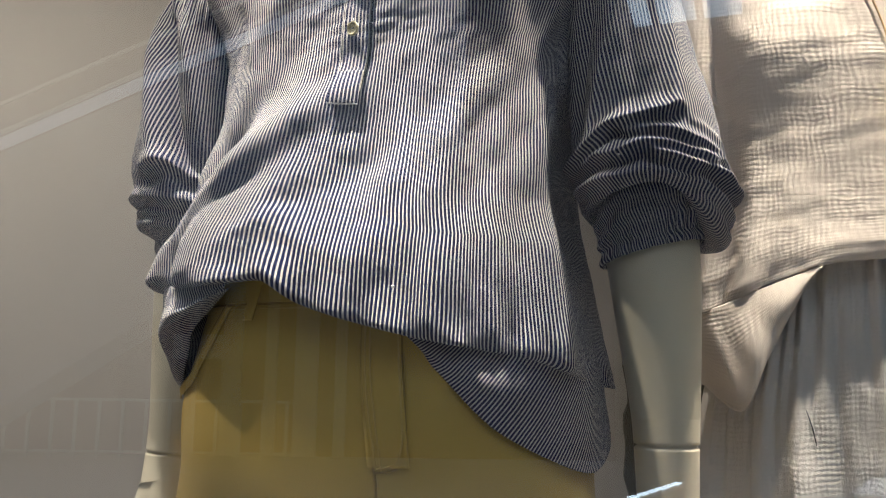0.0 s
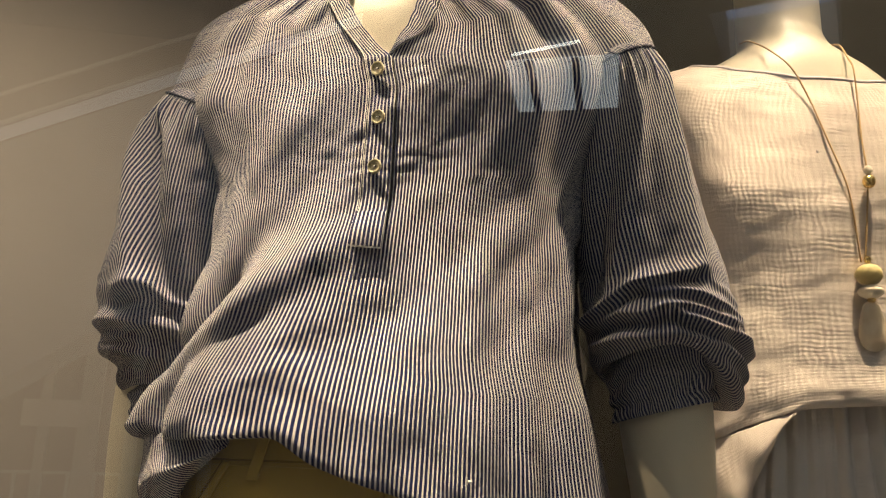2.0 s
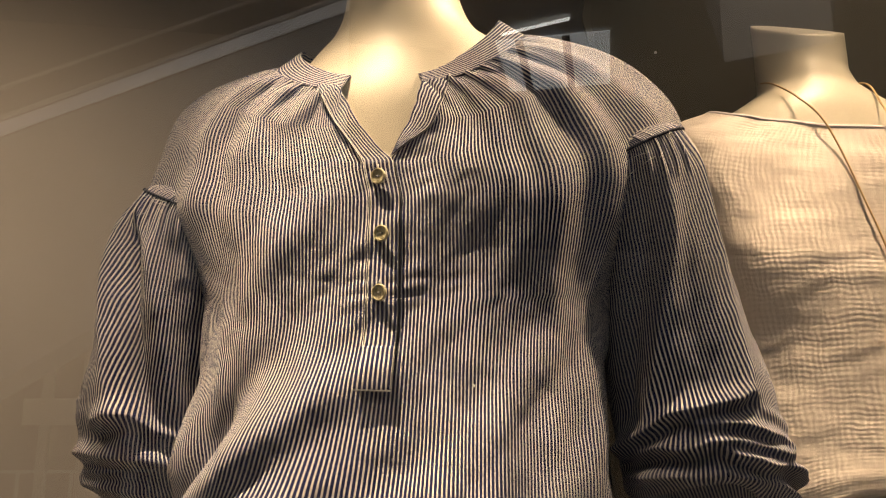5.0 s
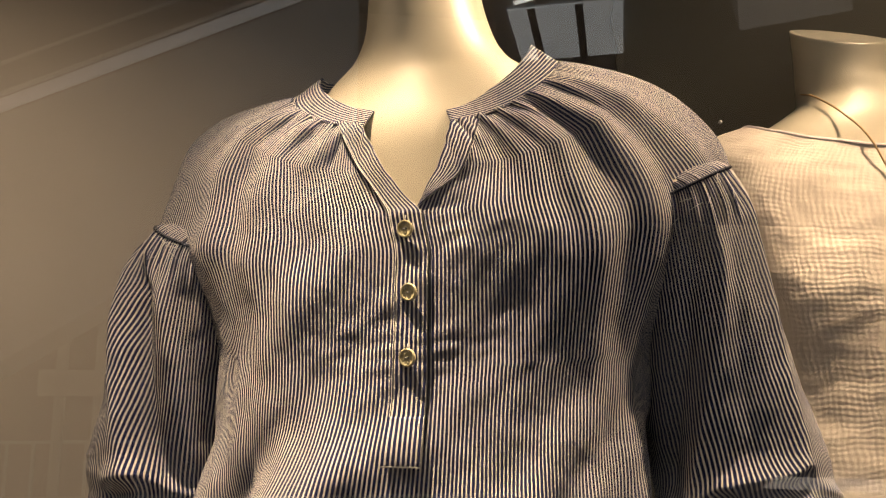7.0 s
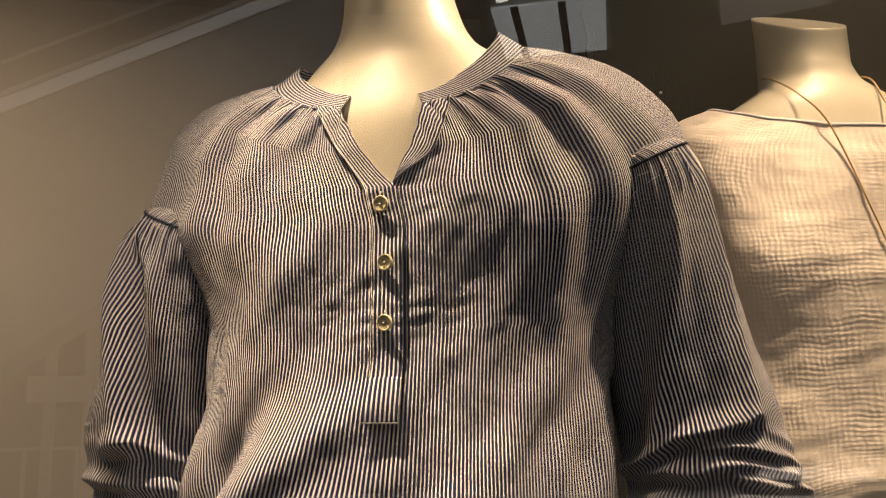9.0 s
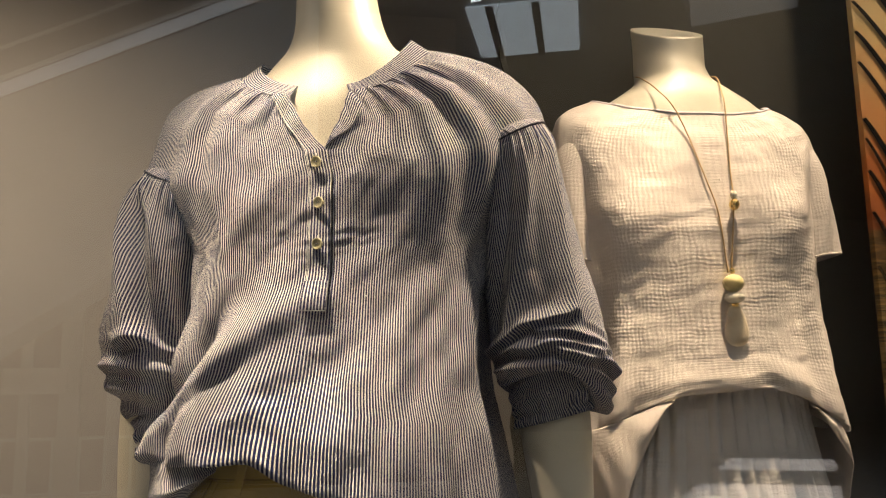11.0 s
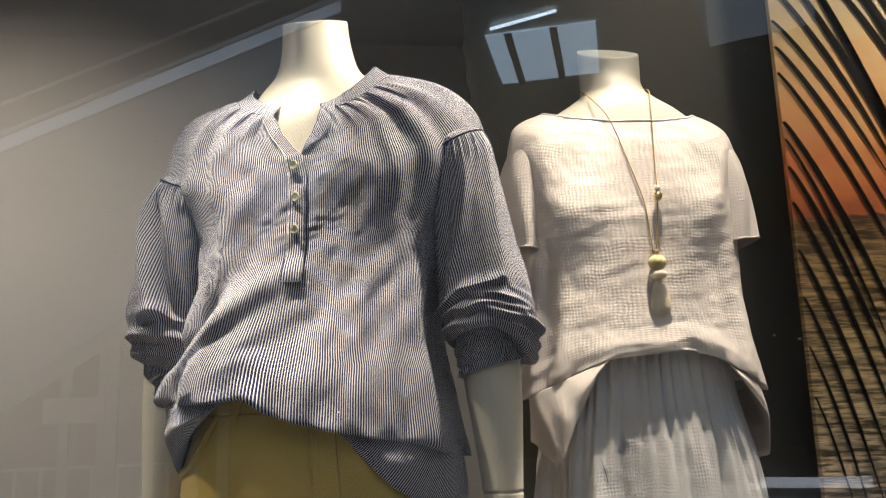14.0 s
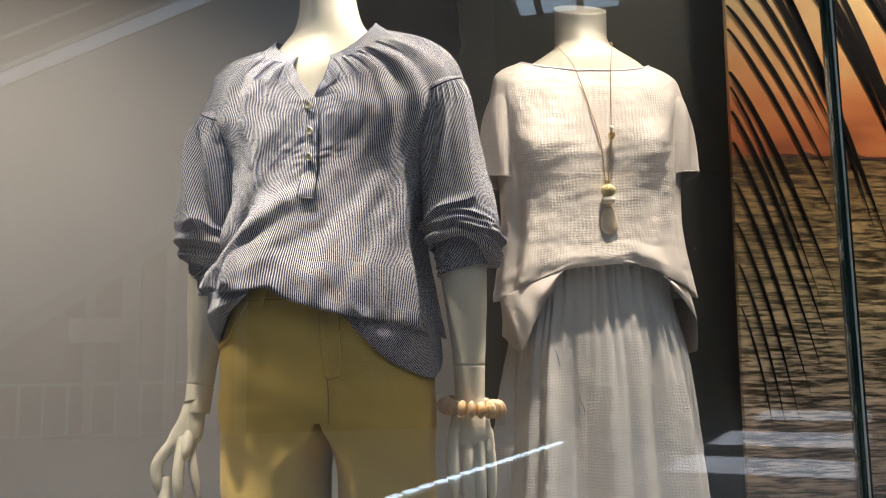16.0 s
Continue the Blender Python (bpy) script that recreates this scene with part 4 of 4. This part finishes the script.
# ---- bracelet on the wrist ----
bracelet = thing("bead_bracelet", M1 @ pose(.247, -.032, 1.279, 2, 5, 0), "chunky pale wooden bead bracelet with brass spacers", "bracelet")
NB = 17
bv, bf_ = loft([(-.0085, .002, .002, .002, 0, 0, 0), (-.0078, .0092, .0092, .0092, 0, 0, 0), (-.004, .0140, .0140, .0140, 0, 0, 0), (0, .0150, .0150, .0150, 0, 0, 0), (.004, .0140, .0140, .0140, 0, 0, 0), (.0078, .0092, .0092, .0092, 0, 0, 0), (.0085, .002, .002, .002, 0, 0, 0)], 20)
dv, df = loft([(-.0016, .003, .003, .003, 0, 0, 0), (-.0012, .0098, .0098, .0098, 0, 0, 0), (.0012, .0098, .0098, .0098, 0, 0, 0), (.0016, .003, .003, .003, 0, 0, 0)], 20)
bead0 = None
for i in range(NB):
    a = 360 * i / NB
    m = pose(0, 0, 0, 0, 0, a) @ pose(.0445, 0, 0, 90, 0, 0)
    if bead0 is None:
        bead0 = mesh_of("wood_bead", bv, bf_, WOOD, bracelet)
        ob = bead0
    else:
        ob = new("wood_bead", bead0.data)
        ob.parent = bracelet
    ob.matrix_local = m @ pose(0, 0, 0) @ Matrix.Diagonal((0.95 + 0.05 * math.sin(i * 2.1), 0.95 + 0.05 * math.sin(i * 2.1), .66, 1))
    if i in (12, 13, 14):
        sp = mesh_of("brass_spacer", dv, df, GOLD, bracelet)
        sp.matrix_local = pose(0, 0, 0, 0, 0, a + 180 / NB) @ pose(.0450, 0, 0, 90, 0, 0)


# ---- the second mannequin ----
M2 = pose(0.50, 1.01, 0, 0, 0, -8)
neck2 = loft(dense([(2.130, .0580, .055, .055, 0, .022, -.05), (2.095, .057, .056, .056, 0, .02, -.04), (2.06, .057, .057, .057, -.002, .016, 0), (2.035, .062, .060, .060, 0, .012, 0), (2.015, .085, .066, .066, 0, .008, 0), (1.992, .118, .072, .075, 0, .004, 0), (1.965, .145, .076, .08, 0, .002, 0), (1.92, .165, .080, .09, 0, 0, 0), (1.84, .165, .088, .10, 0, 0, 0), (1.70, .145, .09, .10, 0, 0, 0), (1.56, .125, .09, .09, 0, 0, 0), (1.42, .165, .10, .10, 0, 0, 0), (1.30, .165, .10, .10, 0, 0, 0)], 60))
neck2 = slant_cut(neck2, 2.05, 2.122, .022, .55)
man2 = mesh_of("mannequin", *join(neck2, *legs(0.0, 0.0)), SKIN)
man2.matrix_world = M2
tagged(man2, "cream headless mannequin wearing cream gauze top and skirt", "mannequin", "display mannequins")

gauze_top = thing("gauze_blouse", M2, "cream crinkled double gauze short-sleeved boat-neck top", "blouse")
(G_a, G_bf, G_bb, G_zf, G_zs, G_zb) = stations(
    (0.00, .138, .088, .080, 1.950, 1.992, 1.995),
    (0.06, .172, .094, .090, 1.930, 1.978, 1.985),
    (0.13, .196, .102, .100, 1.905, 1.956, 1.955),
    (0.20, .206, .108, .105, 1.872, 1.908, 1.910),
    (0.28, .200, .112, .105, 1.833, 1.850, 1.850),
    (0.40, .192, .116, .105, 1.775, 1.775, 1.775),
    (0.60, .188, .120, .105, 1.665, 1.665, 1.665),
    (0.76, .196, .128, .108, 1.580, 1.575, 1.575),
    (0.86, .205, .135, .110, 1.535, 1.525, 1.520),
    (0.93, .210, .133, .108, 1.515, 1.500, 1.495),
    (0.97, .202, .124, .102, 1.518, 1.500, 1.495),
    (1.00, .186, .112, .098, 1.532, 1.515, 1.505))
GFOLD = smooth_curve([-.24, -.19, -.12, -.06, .0, .05, .10, .15, .20, .24], [1.480, 1.490, 1.515, 1.532, 1.536, 1.540, 1.530, 1.510, 1.490, 1.470])


def gauze_at(th, v, lift=0.0):
    th, v = np.broadcast_arrays(np.asarray(th, float), np.asarray(v, float))
    s, c = np.sin(th), np.cos(th)
    deg = np.degrees(th)
    d = 0.016 * (bell(deg, 30, 18) + bell(deg, -30, 18)) * bell(v, .38, .12)
    d = d + 0.006 * bell(deg, -42, 6) * step(v, .4, .7) - 0.007 * bell(deg, -55, 7) * step(v, .35, .6) + 0.006 * bell(deg, -66, 6) * step(v, .4, .7)
    d = d + 0.005 * bell(deg, 50, 6) * step(v, .45, .8) - 0.005 * bell(deg, 38, 7) * step(v, .5, .8)
    d = d - 0.008 * bell(deg, 14, 5) * bell(v, .90, .06) + 0.006 * bell(deg, 26, 8) * bell(v, .88, .07) + 0.005 * bell(deg, 2, 7) * bell(v, .88, .07)
    d = d + 0.0020 * np.sin(deg * .21 + v * 6) * np.sin(v * 14 + .9) + 0.0015 * bell(v, .95, .06) * np.sin(deg * .6)
    d = d + crumple(th * .19, v * .56, 12, .0010, .02, .10)
    a, bf, bb = G_a(v) + d + lift, G_bf(v) + d + lift, G_bb(v) + d + lift
    X = a * np.sign(s) * np.abs(s) ** .84
    Y = -np.where(c > 0, bf, bb) * np.sign(c) * np.abs(c) ** .78
    wf, wb = np.clip(c, 0, 1) ** 1.1, np.clip(-c, 0, 1) ** 1.1
    Z = G_zs(v) * (1 - wf - wb) + G_zf(v) * wf + G_zb(v) * wb
    Z = Z - .05 * X * (1 - step(v, .1, .5))
    Z = Z + step(v, .68, .93) * (GFOLD(X) - 1.513) * np.clip(c * 2 + .6, 0, 1)
    return np.stack([X, Y, Z], -1)


thg = np.linspace(-math.pi, math.pi, 361)[None, :]
vg = np.linspace(0, 1, 260)[:, None]
sheet("top_body", gauze_at(thg, vg), thg * .19 * np.ones_like(vg), vg * .56 * np.ones_like(thg), GAUZE, gauze_top)
nk = gauze_at(np.linspace(-math.pi, math.pi, 120), np.zeros(120), .0005)
tube("neck_binding", nk, .0026, BINDING, gauze_top, "narrow pale neck binding", n=8)


def short_sleeve(side):
    s = np.linspace(0, 1, 110)[:, None]
    q = np.linspace(0, 2 * math.pi, 121)[None, :]
    cx = smooth_curve([0, .2, .5, 1], [.152, .170, .179, .183])(s)
    cz = smooth_curve([0, .2, .5, 1], [1.950, 1.903, 1.845, 1.733])(s) - .05 * side * .17 * (1 - s)
    rx = smooth_curve([0, .3, .7, 1], [.040, .047, .049, .049])(s)
    ry = smooth_curve([0, .3, .7, 1], [.060, .076, .080, .078])(s)
    d = .003 * np.sin(4 * q + 3 * s) * s + .0022 * np.sin(7 * q + 6 * s) * s
    X = side * (cx + (rx + d) * np.cos(q))
    Y = .006 + (ry + d) * np.sin(q)
    Z = cz + (.18 * s - .25 * (1 - s)) * (rx + d) * np.cos(q)
    P = np.stack([X, Y, Z], -1)
    if side > 0:
        P = P[:, ::-1]
    sheet("short_sleeve", P, q * .06 * np.ones_like(s), s * .2 * np.ones_like(q), GAUZE, gauze_top)
    tube("sleeve_hem", P[-2], .0014, GAUZE, gauze_top, n=6)


short_sleeve(1)
short_sleeve(-1)


def gauze_tail(name, top, hem, bulge, label):
    nu, nv = 60, 50
    t, h = spline(top, nu), spline(hem, nu)
    v = np.linspace(0, 1, nv)[:, None]
    k = np.linspace(0, 1, nu)[None, :]
    P = t[None] * (1 - v[:, :, None]) + h[None] * v[:, :, None]
    P[:, :, 1] -= bulge * np.sin(np.pi * v) + .0025 * np.sin(k * 15 + v * 2) * v + .0015 * np.sin(k * 31 + 5 * v) * np.sin(np.pi * v)
    sheet(name, P, k * .15 * np.ones_like(v), v * .14 * np.ones_like(k), GAUZE, gauze_top, label)


gauze_tail("hem_tail", [(-.075, -.128, 1.530), (-.13, -.120, 1.508), (-.175, -.09, 1.490), (-.198, -.04, 1.482), (-.19, .03, 1.48)],
           [(-.085, -.122, 1.520), (-.135, -.128, 1.430), (-.165, -.118, 1.372), (-.190, -.06, 1.398), (-.192, .03, 1.405)], .008, "loose split hem of the top")
gauze_tail("hem_tail", [(.12, -.115, 1.515), (.155, -.095, 1.500), (.185, -.06, 1.488), (.197, .0, 1.48), (.18, .05, 1.48)],
           [(.135, -.110, 1.505), (.178, -.085, 1.455), (.200, -.055, 1.420), (.208, -.01, 1.368), (.19, .05, 1.36)], .008, "loose split hem of the top")

skirt = thing("gauze_skirt", M2, "pale crinkled gauze pull-on skirt with elastic waist", "skirt")
thk = np.linspace(-math.pi, math.pi, 481)[None, :]
zk = np.linspace(0, 1, 200)[:, None]
ak = smooth_curve([0, .08, .2, .45, 1], [.150, .162, .185, .205, .260])(zk)
bk = smooth_curve([0, .08, .2, .45, 1], [.108, .112, .120, .135, .180])(zk)
deg = np.degrees(thk)
gather = (1 - step(zk, .0, .35)) * .0042 * np.sin(thk * 58 + 2 * np.sin(thk * 7)) + .0034 * np.sin(thk * 41 + 3 * np.sin(thk * 5) + zk * 3) * np.exp(-zk * 3)
drape = step(zk, .04, .4) * (.012 * np.sin(thk * 9 + .8) + .008 * np.sin(thk * 15 + 2.1 + zk) + .005 * np.sin(thk * 23 + zk * 2))
d = crumple(thk * .2, zk * .9, 18, .0008, .02, .08) + gather + drape + .0006 * np.sin(zk * 560 + 3 * np.sin(thk * 6)) * (.5 + .5 * np.sin(thk * 11 + 2))
Xk = (ak + d) * np.sign(np.sin(thk)) * np.abs(np.sin(thk)) ** .88
Yk = -(bk + d) * np.sign(np.cos(thk)) * np.abs(np.cos(thk)) ** .85
Zk = 1.548 - .93 * zk + 0 * thk - .012 * np.abs(np.sin(thk)) * (1 - zk)
sheet("skirt_panel", np.stack([Xk, Yk, Zk], -1), thk * .24 * np.ones_like(zk), zk * .93 * np.ones_like(thk), GAUZE_PALE, skirt)
wv = np.linspace(0, 1, 14)[:, None]
dwb = .0022 * np.sin(thk * 58 + 2 * np.sin(thk * 7))
wX = (.152 + .003 * np.sin(np.pi * wv) + dwb) * np.sign(np.sin(thk)) * np.abs(np.sin(thk)) ** .88
wY = -(.110 + .003 * np.sin(np.pi * wv) + dwb) * np.sign(np.cos(thk)) * np.abs(np.cos(thk)) ** .85
wZ = 1.566 - .022 * wv - .012 * np.abs(np.sin(thk))
sheet("waistband", np.stack([wX, wY, wZ + 0 * thk], -1), thk * .24 * np.ones_like(wv), wv * .03 * np.ones_like(thk), GAUZE_PALE, skirt)

# pulled threads that show as short dark lines on the skirt
def skirt_front(x, z):
    """Depth of the front of the skirt at a place."""
    i = int(np.argmin(np.abs(Zk[:, 240] - z)))
    j = 120 + int(np.argmin(np.abs(Xk[i, 120:361] - x)))
    return float(Yk[i, j]) - .002


for x0, z0, x1, z1 in ((-.096, 1.375, -.088, 1.338), (-.053, 1.288, -.048, 1.262), (-.056, 1.268, -.052, 1.244), (-.047, 1.272, -.044, 1.250)):
    ends = [(x0, skirt_front(x0, z0), z0), ((x0 + x1) / 2 + .001, skirt_front((x0 + x1) / 2, (z0 + z1) / 2) - .001, (z0 + z1) / 2), (x1, skirt_front(x1, z1), z1)]
    tube("pulled_thread", ends, [.0003, .0009, .0003], THREAD_AND_SHADE, skirt, "short dark pulled thread", n=6)

# ---- necklace ----
necklace = thing("pendant_necklace", M2, "long tan cord necklace with beads and shell pendant", "necklace")


def front_of(x, z):
    """Depth of the front of the top at a place, a little proud of it."""
    v = np.interp(-z, [-1.968, -1.945, -1.91, -1.875, -1.835, -1.775, -1.665, -1.58], [0, .06, .13, .2, .28, .4, .6, .76])
    th = math.asin(max(-1, min(1, x / .2)))
    return float(gauze_at(th, v)[1]) - .004


def cord(points, r):
    tube("cord", spline(points, 50), r, CORD, necklace, n=8)


bead_at = (.030, 1.800)
knot = (.017, 1.703)
left = [(-.060, .01, 2.047), (-.064, -.03, 2.030), (-.052, -.072, 1.995), (-.035, front_of(-.035, 1.95) - .004, 1.955), (-.008, front_of(-.008, 1.86), 1.86), (.010, front_of(.010, 1.78), 1.78), (knot[0] - .002, front_of(*knot) - .002, knot[1])]
right = [(.060, .01, 2.047), (.058, -.03, 2.030), (.048, -.072, 1.990), (.040, front_of(.040, 1.95) - .004, 1.955), (.034, front_of(.034, 1.86), 1.86), (bead_at[0], front_of(*bead_at) - .004, bead_at[1]), (knot[0] + .003, front_of(*knot) - .002, knot[1])]
cord(left, .0012)
cord(right, .0012)
fy = front_of(.017, 1.68) - .012


def lathe(name, rows, mat, m, label="", flat=1.0, rib=0.0, n=28):
    vs = []
    for r, z in rows:
        for i in range(n):
            a = 2 * math.pi * i / n
            q = r * (1 + rib * math.sin(a * 9 + z * 900))
            vs.append((q * math.cos(a), q * math.sin(a) * flat, z))
    fs = grid_faces(len(rows), n, True)
    ob = mesh_of(name, vs, [tuple(reversed(q)) for q in fs], mat, necklace, label)
    ob.matrix_local = m
    return ob


def ball(r, h, k=9):
    return [(max(r * math.sin(math.pi * i / k), .0004), -h * math.cos(math.pi * i / k)) for i in range(k + 1)]


lathe("metal_bead", ball(.0075, .0085), GOLD, pose(bead_at[0], front_of(*bead_at) - .007, bead_at[1]), "small bright metal bead")
lathe("metal_bead", ball(.005, .006), IVORY, pose(bead_at[0], front_of(*bead_at) - .007, bead_at[1] + .014), "small bright metal bead")
lathe("metal_bead", ball(.0042, .0045), GOLD, pose(.017, fy, 1.7035), "small bright metal bead")
lathe("ribbed_bead", ball(.0145, .0125), STRAW, pose(.017, fy, 1.686), "ribbed golden bead", rib=.06, n=54)
lathe("stone_bead", ball(.0140, .0080), IVORY, pose(.0175, fy, 1.666), "ivory stone disc bead")
lathe("metal_bead", ball(.0050, .0030), GOLD, pose(.0175, fy, 1.6565), "small bright metal bead")
lathe("pendant", [(.0004, .027), (.006, .0262), (.0095, .022), (.0135, .010), (.0165, -.004), (.0172, -.014), (.0145, -.023), (.008, -.0285), (.0004, -.030)], PEARL, pose(.0175, fy + .002, 1.628), "oval mother of pearl pendant", flat=.32)

# ---- the mall outside the window ----
structure(box("mall_floor", (-25, -34, -0.12), (30, GLASS_Y - 0.06, 0.0), MALL_FLOOR), "brown stone mall floor", "floor")
structure(box("mall_wall_far", (-25, -34.3, 0), (30, -34, 9.5), MALL_WALL), "pale plaster mall wall")
structure(box("mall_wall_left", (-25.3, -34, 0), (-25, 0.4, 9.5), MALL_WALL), "pale plaster mall wall")
structure(box("mall_wall_right", (30, -34, 0), (30.3, 0.4, 9.5), MALL_WALL), "pale plaster mall wall")
structure(box("mall_front_left", (-25, GLASS_Y - 0.06, 0), (-2.32, GLASS_Y + 0.3, 9.5), MALL_WALL), "pale plaster shop fascia")
structure(box("mall_front_right", (2.72, GLASS_Y - 0.06, 0), (30, GLASS_Y + 0.3, 9.5), MALL_WALL), "pale plaster shop fascia")
structure(box("mall_front_top", (-2.32, GLASS_Y - 0.06, 3.6), (2.72, GLASS_Y + 0.3, 9.5), MALL_WALL), "pale plaster shop fascia")
# roof: slanting skylight bays between plaster slabs, placed to shape the floor's sun patches
SLANT = pose(3.6, -5.6, 0, 0, 0, -56)
for lo, hi in (((-40, 1.1), (60, 40)), ((-40, -40), (60, -1.1)), ((-40, -1.1), (-1.2, 1.1)), ((0.9, -1.1), (1.9, 1.1)), ((4.8, -1.1), (7.0, 1.1)), ((10.5, -1.1), (60, 1.1))):
    slab = structure(box("mall_roof", (lo[0], lo[1], 9.5), (hi[0], hi[1], 11.2), MALL_ROOF), "grey mall ceiling beside a skylight", "ceiling")
    slab.matrix_world = SLANT
# escalator across the mall, its pale flank rising to the right, with a lit strip under the handrail
escalator = thing("escalator", pose(-5.3, -12.0, 0), "pale clad escalator flank with a lit handrail strip", "escalator")


def slope_slab(name, lo, hi, y0, y1, mat):
    """A slab between two sloping lines (height at the origin, rise), from x = -14 to 5.6."""
    v = [(x, y, z + k * x) for x in (-14.0, 5.6) for y in (y0, y1) for z, k in (lo, hi)]
    return mesh_of(name, v, [(0, 1, 5, 4), (2, 6, 7, 3), (0, 2, 3, 1), (4, 5, 7, 6), (0, 4, 6, 2), (1, 3, 7, 5)], mat, escalator, smooth=False)


slope_slab("flank", (1.85, .65), (5.80, .48), 0.0, -1.2, DAYLIT_CLADDING)
slope_slab("light_strip", (5.86, .48), (6.06, .48), 0.02, -.05, COVE)
slope_slab("handrail", (6.12, .48), (6.17, .48), 0.04, -.04, WHITE_METAL)
slope_slab("glass_rail_edge", (6.62, .48), (6.68, .48), 0.02, -.02, WHITE_METAL)
# shopfront beyond the escalator
structure(box("mall_shopfront", (-22, -15.2, 0), (3.2, -14.8, 9.3), MALL_BROWN), "brown shopfront wall across the mall", "wall")
for x, w in ((-4.75, .16), (-4.1, .34), (-3.3, .2), (-2.75, .42), (-2.0, .2)):
    structure(box("shopfront_pilaster", (x, -14.8, 0), (x + w, -14.65, 6.0), MALL_WALL), "pale pilaster on the shopfront across the mall", "pilaster")
tagged(box("shop_sign", (-5.0, -14.62, 1.75), (-3.95, -14.54, 2.2), WHITE_METAL), "pale blank lit shop sign board", "sign")
railing = thing("railing", pose(-9.0, -13.9, 0), "pale metal railing beside the shopfront", "railing")
box("top_rail", (0, -.03, .98), (6.4, .03, 1.03), DAYLIT_CLADDING, railing)
box("bottom_rail", (0, -.02, .10), (6.4, .02, .14), DAYLIT_CLADDING, railing)
for k in range(16):
    box("post", (.1 + .41 * k, -.02, 0), (.15 + .41 * k, .02, .98), DAYLIT_CLADDING, railing)
tube_lamp = box("linear_lamp", (-.72, -.03, 0), (.72, .03, .05), FLOORGLOW, bevel=.006)
tube_lamp.matrix_world = pose(4.0, -13.8, 9.40, 0, 0, 36.5)
tagged(tube_lamp, "slim lit linear lamp on the mall ceiling", "ceiling lamp")
panel_light = thing("skylight_panel", pose(4.9, -15.4, 9.42, 0, 0, 20), "pale blue skylight pane with dark bars", "skylight")
box("pane", (-1.15, -1.3, 0.0), (1.15, 1.3, 0.05), SKYPANE, panel_light)
for q in (-0.75, 0.2):
    box("bar", (q, -1.34, -0.05), (q + 0.16, 1.34, -0.004), STEEL, panel_light)
for k in range(16):
    tile = box("floor_light", (-.045, -.10, 0.004), (.045, .10, 0.02), FLOORGLOW)
    tile.matrix_world = pose(0.5 + 0.19 * k, -6.8 - 0.30 * k, 0, 0, 0, 32)
    tagged(tile, "small pale luminous tile set in mall floor", "floor light", "row of floor lights")

# small specks on the window glass
g = random.Random(21)
for k in range(16):
    x, z = g.uniform(-0.05, 0.62), g.uniform(1.40, 2.0)
    r = g.uniform(.0005, .0011)
    vs, fs = tube_data([(0, 0, 0), (r * g.uniform(.5, 2.5), 0, r * g.uniform(-.8, .8))], [r, r * .7], 6)
    speck = mesh_of("glass_speck", vs, fs, LINT)
    speck.matrix_world = pose(x, GLASS_Y - r * 0.9, z)
    tagged(speck, "tiny pale speck of dust on window glass", "dust speck", "specks on the glass")
